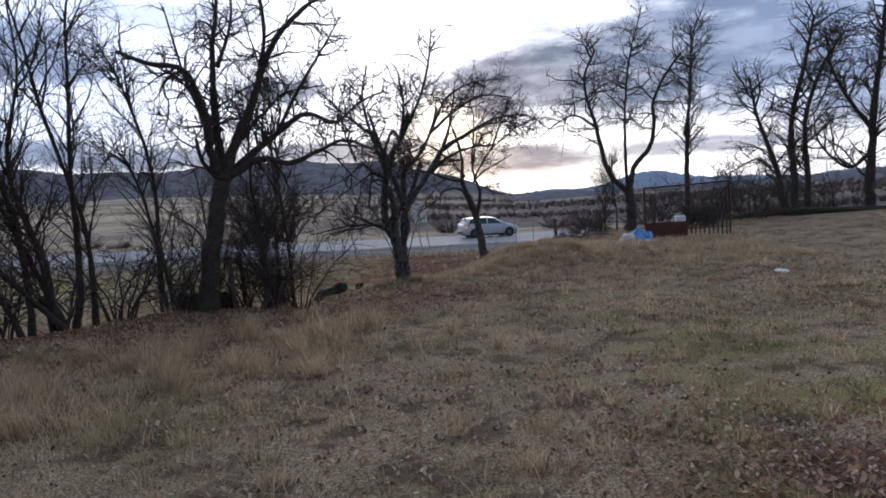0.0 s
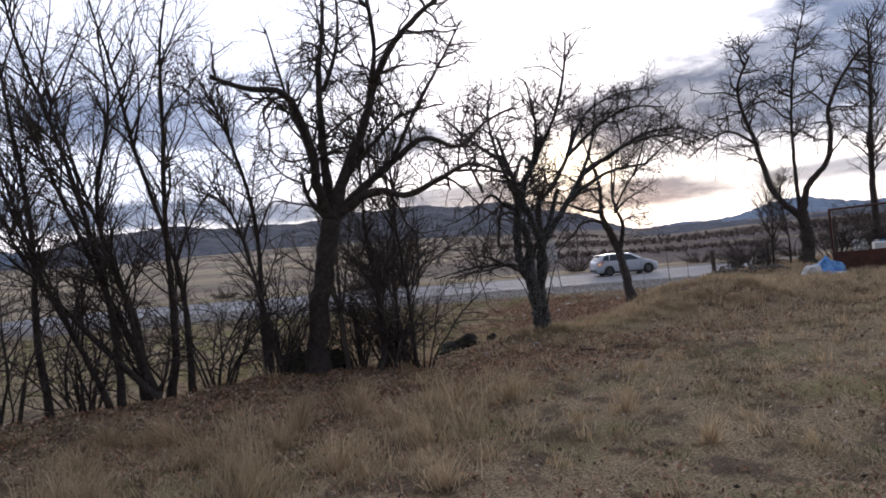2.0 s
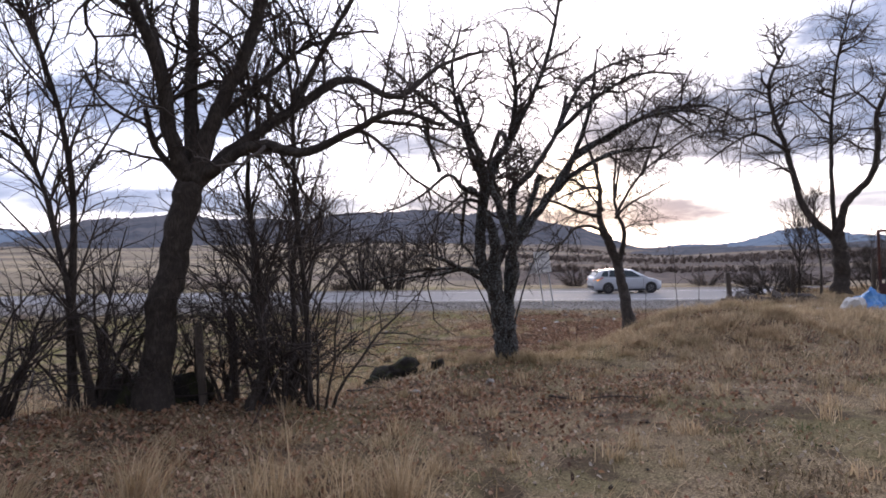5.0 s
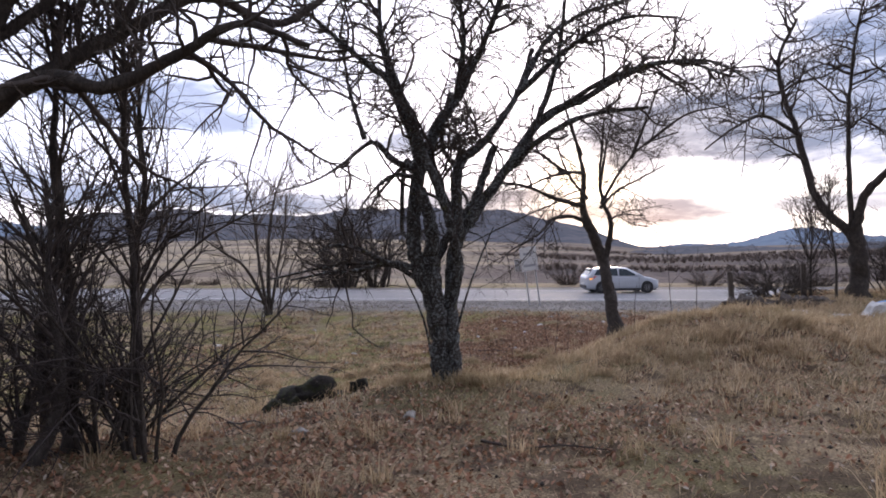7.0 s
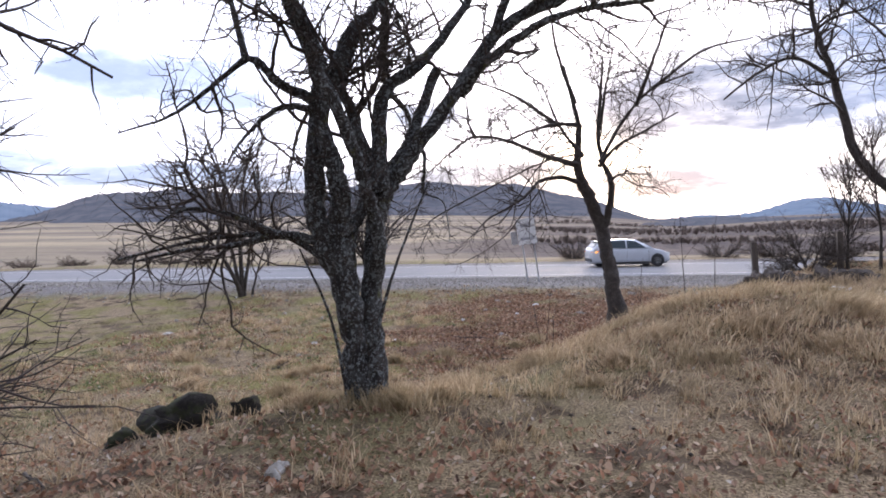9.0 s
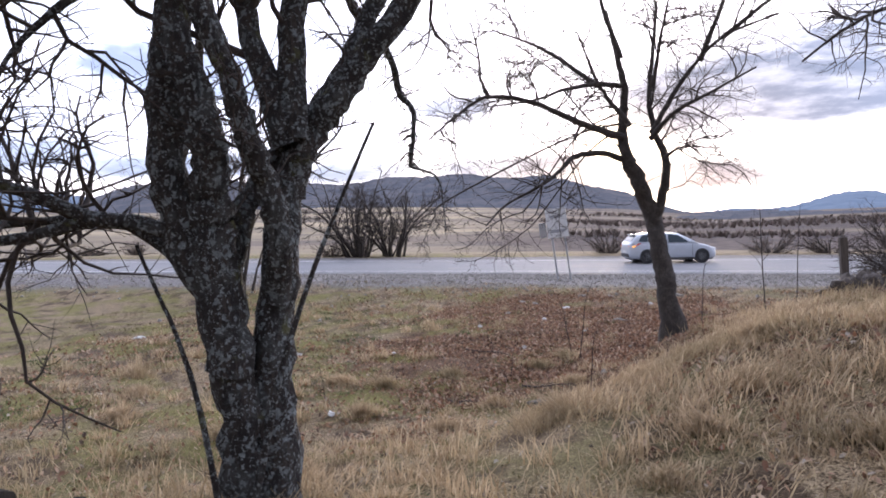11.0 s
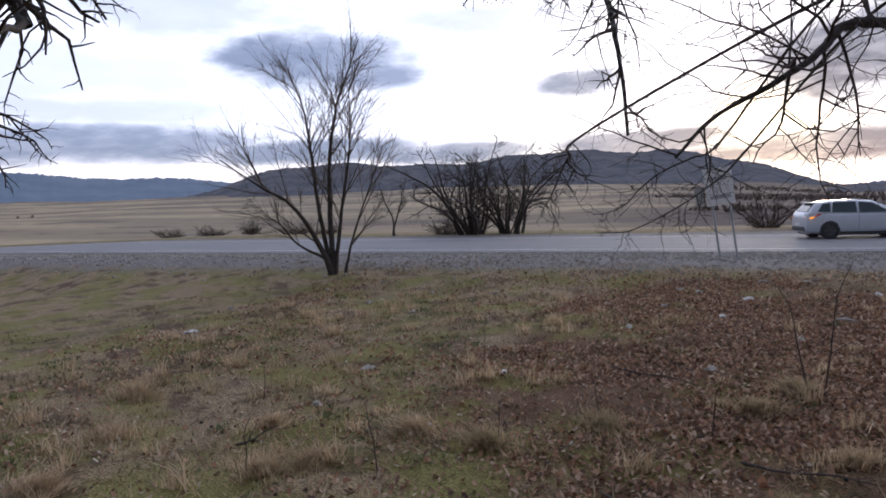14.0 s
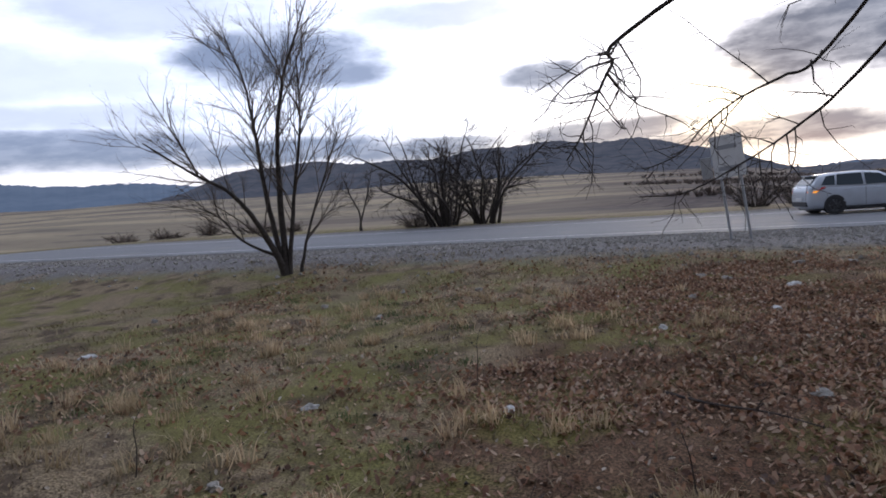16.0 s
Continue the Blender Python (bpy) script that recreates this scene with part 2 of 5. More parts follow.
    return m


def distance_material(name, low, high, scale, haze_glow, amount):
    """Far wooded slopes; the haze before them is put in as a bluish glow."""
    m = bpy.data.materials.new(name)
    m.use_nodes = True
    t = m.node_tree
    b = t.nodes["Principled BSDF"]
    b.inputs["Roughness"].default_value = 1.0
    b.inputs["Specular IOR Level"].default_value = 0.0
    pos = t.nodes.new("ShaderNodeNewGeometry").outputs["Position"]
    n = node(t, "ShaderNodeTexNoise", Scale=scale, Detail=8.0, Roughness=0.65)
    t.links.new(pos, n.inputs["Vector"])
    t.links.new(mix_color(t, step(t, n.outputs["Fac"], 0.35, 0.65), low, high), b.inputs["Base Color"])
    # emission imitates distance haze; the slopes themselves give no light
    b.inputs["Emission Color"].default_value = (*haze_glow, 1)
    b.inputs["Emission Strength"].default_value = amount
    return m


M_GROUND = ground_material()
M_BARK = material("bark", (0.045, 0.036, 0.031), 0.9, [(9, 0.4, 0.62, (0.085, 0.07, 0.06), 0.8), (60, 0.45, 0.6, (0.03, 0.024, 0.02), 0.8, (1, 1, 0.25)), (14, 0.60, 0.68, (0.13, 0.12, 0.10), 0.4)], 0.9, 55)
M_LICHEN = material("lichened_bark", (0.026, 0.020, 0.018), 0.92, [(9, 0.4, 0.62, (0.055, 0.043, 0.036), 0.8, (1, 1, 0.35)), (60, 0.45, 0.6, (0.016, 0.013, 0.011), 0.9, (1, 1, 0.18)), (7, 0.50, 0.62, (0.085, 0.09, 0.088), 0.5), (26, 0.545, 0.60, (0.20, 0.225, 0.23), 0.8), (60, 0.565, 0.62, (0.29, 0.32, 0.32), 0.75), (22, 0.55, 0.62, (0.014, 0.011, 0.010), 0.85, (1, 1, 0.3)), (5, 0.62, 0.7, (0.10, 0.10, 0.03), 0.6)], 1.0, 50)
M_TWIG = material("twig", (0.042, 0.032, 0.028), 0.85, [(20, 0.4, 0.6, (0.07, 0.053, 0.044), 0.7)])
M_TWIG_DARK = material("dark_twig", (0.035, 0.027, 0.026), 0.85, [(20, 0.4, 0.6, (0.06, 0.045, 0.042), 0.7)])
M_TWIG_PALE = material("pale_twig", (0.12, 0.09, 0.07), 0.85, [(6, 0.4, 0.6, (0.07, 0.055, 0.045), 0.8)])
M_STRAW = material("dry_grass", (0.3, 0.22, 0.13), 0.8, thin=0.58, spots=[(0.6, 0.45, 0.62, (0.17, 0.155, 0.07), 0.35), (2.2, 0.55, 0.68, (0.15, 0.105, 0.07), 0.45)], island=[(0.24, 0.17, 0.105), (0.60, 0.46, 0.29), (0.40, 0.295, 0.185), (0.76, 0.61, 0.42), (0.30, 0.215, 0.13), (0.63, 0.49, 0.32)])
M_TURF = material("short_turf", (0.2, 0.16, 0.09), 0.85, thin=0.5, spots= [(0.45, 0.47, 0.62, (0.16, 0.15, 0.06), 0.5), (2.6, 0.53, 0.63, (0.07, 0.048, 0.03), 0.7), (1.7, 0.56, 0.66, (0.55, 0.44, 0.29), 0.55)], island=[(0.06, 0.042, 0.026), (0.31, 0.23, 0.145), (0.14, 0.13, 0.055), (0.58, 0.45, 0.30), (0.10, 0.07, 0.042), (0.38, 0.29, 0.185), (0.09, 0.075, 0.04)])
M_LEAF = material("fallen_leaf", (0.14, 0.08, 0.05), 0.75, thin=0.25, island=[(0.10, 0.048, 0.030), (0.37, 0.205, 0.122), (0.45, 0.29, 0.18), (0.18, 0.085, 0.05), (0.60, 0.46, 0.33), (0.28, 0.14, 0.083), (0.05, 0.028, 0.019), (0.38, 0.185, 0.105)])
M_ASPHALT = material("asphalt", (0.17, 0.17, 0.18), 0.75, [(1.2, 0.4, 0.65, (0.12, 0.12, 0.13), 0.6, (0.15, 1, 1)), (60, 0.45, 0.6, (0.23, 0.23, 0.235), 0.5), (0.5, 0.55, 0.7, (0.24, 0.22, 0.20), 0.5)], 0.4, 90)
M_LINE = material("road_paint", (0.62, 0.62, 0.60), 0.7, [(9, 0.45, 0.6, (0.25, 0.25, 0.25), 0.6)])
M_STONE = material("pale_stone", (0.36, 0.34, 0.31), 0.9, [(12, 0.4, 0.6, (0.22, 0.20, 0.17), 0.7)], 0.5, 40, per_object=0.5)
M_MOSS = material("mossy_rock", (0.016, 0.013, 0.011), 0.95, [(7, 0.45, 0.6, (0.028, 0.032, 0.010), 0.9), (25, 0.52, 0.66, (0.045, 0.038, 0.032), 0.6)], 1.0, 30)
M_PAPER = material("white_litter", (0.62, 0.62, 0.61), 0.6, [(18, 0.45, 0.6, (0.5, 0.48, 0.44), 0.6)], per_object=0.3)
M_BLUE = material("blue_plastic", (0.06, 0.25, 0.62), 0.35, [(6, 0.45, 0.6, (0.25, 0.5, 0.8), 0.6)], 0.5, 20)
M_RUST = material("rusty_steel", (0.085, 0.03, 0.022), 0.8, [(5, 0.4, 0.6, (0.05, 0.02, 0.016), 0.8), (30, 0.5, 0.65, (0.14, 0.055, 0.03), 0.6)], 0.5, 60)
M_METAL = material("galvanised_steel", (0.42, 0.43, 0.45), 0.5, [(9, 0.4, 0.6, (0.32, 0.33, 0.34), 0.6)], metallic=0.6)
M_SIGN = material("sign_face", (0.72, 0.73, 0.74), 0.45, [(4, 0.45, 0.65, (0.55, 0.55, 0.55), 0.5)])
M_LETTER = material("sign_lettering", (0.34, 0.35, 0.38), 0.6)
M_WOOD = material("weathered_wood", (0.11, 0.09, 0.075), 0.9, [(12, 0.4, 0.6, (0.06, 0.05, 0.042), 0.8, (1, 1, 0.2))], 0.6, 40)
M_CONCRETE = material("stained_concrete", (0.10, 0.082, 0.072), 0.9, [(4, 0.4, 0.6, (0.055, 0.045, 0.038), 0.8), (30, 0.5, 0.6, (0.15, 0.13, 0.115), 0.5)], 0.6, 40)
M_PAINT = material("silver_paint", (0.52, 0.56, 0.62), 0.3, [(3, 0.45, 0.6, (0.46, 0.49, 0.54), 0.4)], metallic=0.15, coat=0.6)
M_GLASS = material("tinted_glass", (0.035, 0.05, 0.06), 0.12)
M_RUBBER = material("black_rubber", (0.022, 0.022, 0.024), 0.8, [(20, 0.45, 0.6, (0.05, 0.048, 0.045), 0.6)])
M_PLASTIC = material("black_trim", (0.03, 0.03, 0.033), 0.55)
M_RIM = material("alloy_rim", (0.42, 0.43, 0.45), 0.4, metallic=0.7)
M_RED = material("red_lens", (0.55, 0.02, 0.015), 0.2, coat=0.8)
M_AMBER = material("amber_lens", (0.8, 0.3, 0.02), 0.3)
M_AMBER.node_tree.nodes["Principled BSDF"].inputs["Emission Color"].default_value = (1.0, 0.38, 0.03, 1)
M_AMBER.node_tree.nodes["Principled BSDF"].inputs["Emission Strength"].default_value = 0.7
M_LAMP = material("clear_lens", (0.6, 0.62, 0.65), 0.15, coat=0.8)
# both distance materials carry blue haze as added glow
M_HILL = distance_material("hazed_wooded_hill", (0.030, 0.026, 0.026), (0.075, 0.062, 0.055), 0.02, (0.26, 0.33, 0.48), 0.13)
M_FAR = distance_material("hazed_far_mountain", (0.04, 0.05, 0.06), (0.07, 0.08, 0.09), 0.004, (0.20, 0.29, 0.47), 0.28)
M_PALE = material("bleached_leaf", (0.4, 0.34, 0.27), 0.7, thin=0.25, island=[(0.30, 0.24, 0.18), (0.48, 0.41, 0.33), (0.22, 0.16, 0.11), (0.55, 0.50, 0.43)])
M_CLOD = material("dark_clod", (0.03, 0.024, 0.02), 0.95, [(20, 0.4, 0.6, (0.055, 0.043, 0.035), 0.7)])
M_HERB = material("green_herb", (0.07, 0.10, 0.035), 0.8, thin=0.4, island=[(0.05, 0.08, 0.03), (0.10, 0.13, 0.045), (0.13, 0.14, 0.06)])
M_SCRUB = material("winter_scrub", (0.06, 0.045, 0.042), 0.95, island=[(0.14, 0.11, 0.10), (0.17, 0.13, 0.115), (0.20, 0.15, 0.12), (0.13, 0.115, 0.095)])


# ---- mesh helpers ----
rng = np.random.default_rng(7)


def np_mesh(name, verts, faces, mat, smooth=False):
    """A mesh from arrays of corners and of equal-sided faces."""
    me = bpy.data.meshes.new(name)
    verts, faces = np.asarray(verts, np.float32), np.asarray(faces, np.int32)
    n, k = faces.shape
    me.vertices.add(len(verts))
    me.vertices.foreach_set("co", verts.ravel())
    me.loops.add(n * k)
    me.loops.foreach_set("vertex_index", faces.ravel())
    me.polygons.add(n)
    me.polygons.foreach_set("loop_start", np.arange(0, n * k, k, dtype=np.int32))
    me.polygons.foreach_set("use_smooth", np.full(n, smooth))
    me.update(calc_edges=True)
    me.materials.append(mat)
    return me


def part(name, bm, mat, parent=None, label="", smooth=False):
    """Links a bmesh or a mesh as one object under a thing or a part."""
    if isinstance(bm, bmesh.types.BMesh):
        me = bpy.data.meshes.new(name)
        bmesh.ops.recalc_face_normals(bm, faces=bm.faces)
        bm.to_mesh(me)
        bm.free()
        me.materials.append(mat)
        for p in me.polygons:
            p.use_smooth = smooth
    else:
        me = bm
    ob = new(name, me)
    ob.parent = parent
    if label:
        tagged(ob, label)
    return ob


def thing(name, m, label, category, group="", kind=""):
    ob = new(name)
    ob.empty_display_size = 0.2
    ob.matrix_world = m
    return tagged(ob, label, category, group, kind)


def box(bm, x0, x1, y0, y1, z0, z1, bevel=0.0, m=None):
    made = bmesh.ops.create_cube(bm, size=1)["verts"]
    bmesh.ops.scale(bm, vec=(x1 - x0, y1 - y0, z1 - z0), verts=made)
    bmesh.ops.translate(bm, vec=((x0 + x1) / 2, (y0 + y1) / 2, (z0 + z1) / 2), verts=made)
    if m is not None:
        bmesh.ops.transform(bm, matrix=m, verts=made)
    if bevel:
        edges = list({e for v in made for e in v.link_edges})
        bmesh.ops.bevel(bm, geom=edges, offset=bevel, segments=2, affect="EDGES", profile=0.6)
    return bm


def rod(bm, a, b, r, sides=8, r2=None):
    a, b = Vector(a), Vector(b)
    d = b - a
    made = bmesh.ops.create_cone(bm, cap_ends=True, segments=sides, radius1=r, radius2=r if r2 is None else r2, depth=d.length)["verts"]
    bmesh.ops.transform(bm, matrix=Matrix.Translation((a + b) / 2) @ d.to_track_quat("Z", "Y").to_matrix().to_4x4(), verts=made)
    return bm


def lump(size, seed, rough=0.25, flat=0.7):
    """An uneven stone or clod, standing on z = 0."""
    bm = bmesh.new()
    bmesh.ops.create_icosphere(bm, subdivisions=3, radius=0.5)
    for v in bm.verts:
        n = noise.noise(v.co * 2.2 + Vector((seed, 0, 0))) + 0.5 * noise.noise(v.co * 5.5 + Vector((0, seed, 0))) + 0.3 * noise.noise(v.co * 13 + Vector((seed, seed, 0)))
        v.co *= 1 + rough * n
        v.co.x *= size[0]
        v.co.y *= size[1]
        v.co.z = max(-0.25, v.co.z) * size[2] * (flat if v.co.z < 0 else 1)
    return bm


# ---- the lie of the land ----
def smooth(a, lo, hi):
    s = np.clip((a - lo) / (hi - lo), 0, 1)
    return s * s * (3 - 2 * s)


TABLE = np.random.default_rng(3).random((256, 256))


def value_noise(x, y):
    xi, yi = np.floor(x).astype(int), np.floor(y).astype(int)
    fx, fy = x - xi, y - yi
    fx, fy = fx * fx * (3 - 2 * fx), fy * fy * (3 - 2 * fy)
    g = lambda a, b: TABLE[a % 256, b % 256]
    return (g(xi, yi) * (1 - fx) + g(xi + 1, yi) * fx) * (1 - fy) + (g(xi, yi + 1) * (1 - fx) + g(xi + 1, yi + 1) * fx) * fy - 0.5


def road_level(x):
    return -0.76 - 0.022 * np.clip(x, -36, 20)


def road_axis(x):
    return 42.8 + 0.04 * np.asarray(x, float)


def bell(x, y, cx, cy, r):
    return np.exp(-((x - cx) ** 2 + (y - cy) ** 2) / (2 * r * r))


def skyline(az):
    """Elevation in degrees of the wooded hill over each azimuth."""
    e = 4.3 * smooth(az, -56, -38) * (1 - smooth(az, -7, 9))
    e += 0.25 * np.sin(az * 0.33 + 0.4) + 0.12 * np.sin(az * 0.9)
    return np.maximum(e, 0.35)


def height(x, y):
    x, y = np.asarray(x, float), np.asarray(y, float)
    d = -0.75 * (x + 1) + 0.66 * (y - 16)
    g = smooth(x - 0.6 * np.maximum(0, y - 22) - 0.9 * smooth(y, 18.5, 21), -0.8, 2.2)
    drop = 0.62 * smooth(d, -1.0, 3.4) * (1 - g)
    z = -0.02 * np.clip(y - 6, 0, 16) - drop + 0.36 * g * smooth(y, 14, 24)
    z += 0.34 * np.exp(-((d - 0.2) ** 2) / 2.2) * (1 - smooth(y, 11.5, 15.5)) * (1 - smooth(x, -5, -2))
    z += 0.006 * np.maximum(0, x - 3) * (1 - smooth(y, 20, 34))
    z += 0.17 * bell(x, y, -1.0, 15.9, 0.7) + 0.45 * bell(x, y, 3.1, 19.0, 1.2) + 0.2 * bell(x, y, 1.4, 22.5, 0.8) + 0.14 * bell(x, y, -2.6, 15.5, 0.9) + 0.1 * bell(x, y, 5.2, 20.0, 1.5) - 0.16 * bell(x, y, 4.5, 22.2, 1.6)
    z += 0.07 * value_noise(x * 0.7, y * 0.7) + 0.05 * value_noise(x * 2.3 + 40, y * 2.3) * (1 - smooth(y, 40, 60))
    z += 0.03 * value_noise(x * 6 + 9, y * 6) * (1 - smooth(y, 34, 40))
    # verge, road bed
    rd = y - road_axis(x)
    lvl = road_level(x)
    bed = lvl - 0.02
    z = z + (bed - z) * smooth(rd, -13.0, -8.6)
    z += 0.16 * np.exp(-((rd + 8.0) ** 2) / 1.2) * smooth(-x, -1, 6) * (0.7 + value_noise(x * 1.5, y * 1.5))
    # valley and the rising farmland
    r = np.hypot(x, y)
    az = np.degrees(np.arctan2(x, y))
    front = smooth(120 - np.abs(az + 10), 0, 40)
    valley = bed - 2.6 * smooth(rd, 6, 70) + 2.2 * value_noise(x * 0.012, y * 0.012) * smooth(rd, 30, 120)
    rise = np.maximum(0, r - 140) * np.tan(np.radians(0.25 + (0.9 + 1.2 * smooth(-az, -10, 30)) * (1 - smooth(az, 0, 9))))
    far = valley + rise * front * (1 + 0.25 * value_noise(x * 0.004 + 5, y * 0.004))
    return np.where(rd > 5.6, bed + (far - bed) * smooth(rd, 5.6, 22), z)


def ground():
    front = np.linspace(-78, 62, 460)
    back = np.linspace(62, 282, 90)[1:-1]
    az = np.radians(np.concatenate([front, back]))
    rad = np.concatenate([np.linspace(0.02, 34, 200), 34 * np.exp(np.linspace(0.01, math.log(2400 / 34), 130))])
    A, R = np.meshgrid(az, rad)
    X, Y = 0.6 + R * np.sin(A), R * np.cos(A) - 1.6
    V = np.stack([X, Y, height(X, Y)], -1).reshape(-1, 3)
    n, k = len(az), len(rad)
    i, j = np.meshgrid(np.arange(k - 1), np.arange(n), indexing="ij")
    a, b = i * n + j, i * n + (j + 1) % n
    F = np.stack([a, b, b + n, a + n], -1).reshape(-1, 4)[:, ::-1]
    me = np_mesh("ground", V, F, M_GROUND, True)
    ob = new("ground", me)
    tagged(ob, "uneven winter meadow with dry grass, bare soil and farmland beyond", "ground", kind="structure")


ground()


def hill_sheet(name, r, az0, az1, elevation, mat, label, seed, depth=1.35):
    az = np.linspace(az0, az1, 420)
    crest = r * np.tan(np.radians(np.maximum(elevation(az), 0.0)))
    jag = np.array([value_noise(a * 6 + seed, np.full(1, seed))[0] for a in az]) * r * 0.0022 + np.array([value_noise(a * 25 + seed, np.full(1, 2.0))[0] for a in az]) * r * 0.0012
    rows = []
    for f, dr in ((0.0, 0.55), (0.25, 0.66), (0.5, 0.78), (0.8, 0.92), (1.0, 1.0), (0.2, depth)):
        rr = r * dr
        zz = crest * f * (dr if f < 1 else 1) + (jag if f == 1.0 else 0) - (30 if f == 0 else 0)
        zz = zz + value_noise(az * 1.5 + f * 9, az * 0 + seed) * r * 0.004 * (1 if 0 < f < 1 else 0)
        rows.append(np.stack([rr * np.sin(np.radians(az)), rr * np.cos(np.radians(az)), zz], -1))
    V = np.concatenate(rows)
    n = len(az)
    i, j = np.meshgrid(np.arange(len(rows) - 1), np.arange(n - 1), indexing="ij")
    a = i * n + j
    F = np.stack([a, a + n, a + n + 1, a + 1], -1).reshape(-1, 4)
    ob = new(name, np_mesh(name, V, F, mat, True))
    tagged(ob, label, "hill", kind="structure")


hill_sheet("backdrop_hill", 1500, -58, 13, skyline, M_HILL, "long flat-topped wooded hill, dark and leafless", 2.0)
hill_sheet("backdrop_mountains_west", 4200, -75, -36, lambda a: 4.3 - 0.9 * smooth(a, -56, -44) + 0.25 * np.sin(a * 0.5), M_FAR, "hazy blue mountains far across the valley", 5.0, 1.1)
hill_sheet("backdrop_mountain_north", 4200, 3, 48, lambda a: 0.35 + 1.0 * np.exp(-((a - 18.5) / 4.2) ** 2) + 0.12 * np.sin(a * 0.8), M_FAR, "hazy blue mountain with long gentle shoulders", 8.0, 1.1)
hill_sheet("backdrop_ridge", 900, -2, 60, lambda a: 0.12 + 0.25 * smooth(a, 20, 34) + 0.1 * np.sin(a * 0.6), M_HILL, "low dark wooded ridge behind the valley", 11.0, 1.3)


def strip_mesh(name, x0, x1, off0, off1, lift, mat, steps=120, crown=0.0):
    xs = np.linspace(x0, x1, steps)
    rows = []
    offs = np.linspace(off0, off1, 7)
    for o in offs:
        rows.append(np.stack([xs, road_axis(xs) + o + 0.05 * (np.abs(o) > 4) * np.sin(xs * 1.7 + o), road_level(xs) + lift - crown * o * o], -1))
    V = np.concatenate(rows)
    n = len(xs)
    i, j = np.meshgrid(np.arange(6), np.arange(n - 1), indexing="ij")
    a = i * n + j
    return np_mesh(name, V, np.stack([a, a + 1, a + n + 1, a + n], -1).reshape(-1, 4), mat, True)


tagged(new("road", strip_mesh("road", -260, 180, -4.6, 4.9, 0.0, M_ASPHALT, 260)), "worn grey asphalt country road with gravel verges", "road", kind="structure")
tagged(new("trim_edge_line_near", strip_mesh("edge_line", -260, 180, -3.55, -3.43, 0.006, M_LINE, 260)), "faded white painted road edge line", "road marking", kind="structure")
tagged(new("trim_edge_line_far", strip_mesh("edge_line", -260, 180, 3.43, 3.55, 0.006, M_LINE, 260)), "faded white painted road edge line", "road marking", kind="structure")


# ---- wood: limbs and twigs ----
def spline(points, n):
    """A smooth line of n points through a few given ones."""
    P = np.asarray(points, float)
    Q = np.vstack([2 * P[0] - P[1], P, 2 * P[-1] - P[-2]])
    seg = len(P) - 1
    u = np.linspace(0, seg - 1e-6, n)
    i = u.astype(int)
    f = (u - i)[:, None]
    a, b, c, d = Q[i], Q[i + 1], Q[i + 2], Q[i + 3]
    return 0.5 * (2 * b + (c - a) * f + (2 * a - 5 * b + 4 * c - d) * f ** 2 + (3 * b - a - 3 * c + d) * f ** 3)


def tubes(P, R, sides):
    """Tapered tubes along lines P (n, k, 3) with radii R (n, k)."""
    n, k, _ = P.shape
    T = np.gradient(P, axis=1)
    T /= np.linalg.norm(T, axis=2, keepdims=True) + 1e-9
    chord = P[:, -1] - P[:, 0]
    chord /= np.linalg.norm(chord, axis=1, keepdims=True) + 1e-9
    flat = np.where(np.abs(chord[:, 2:3]) > 0.7, np.array([0.6, 0.8, 0.0]), np.array([0, 0, 1.0]))
    ref = np.cross(chord, flat)[:, None]
    U = np.cross(T, ref)
    U /= np.linalg.norm(U, axis=2, keepdims=True) + 1e-9
    W = np.cross(T, U)
    ang = np.linspace(0, 2 * np.pi, sides, endpoint=False)
    ring = P[:, :, None] + R[:, :, None, None] * (U[:, :, None] * np.cos(ang)[None, None, :, None] + W[:, :, None] * np.sin(ang)[None, None, :, None])
    V = ring.reshape(-1, 3)
    t, i, s = np.meshgrid(np.arange(n), np.arange(k - 1), np.arange(sides), indexing="ij")
    base = t * k * sides + i * sides
    a, b = base + s, base + (s + 1) % sides
    return V, np.stack([a, b, b + sides, a + sides], -1).reshape(-1, 4)


def limb_line(points, r0, r1, n, g, wobble=0.5):
    L = spline(points, n)
    t = np.linspace(0, 1, n)
    R = r0 + (r1 - r0) * t ** 0.8
    w = g.normal(0, 1, (n, 3)) * R[:, None] * 0.22 * wobble
    w[0] = 0
    return L + w, R


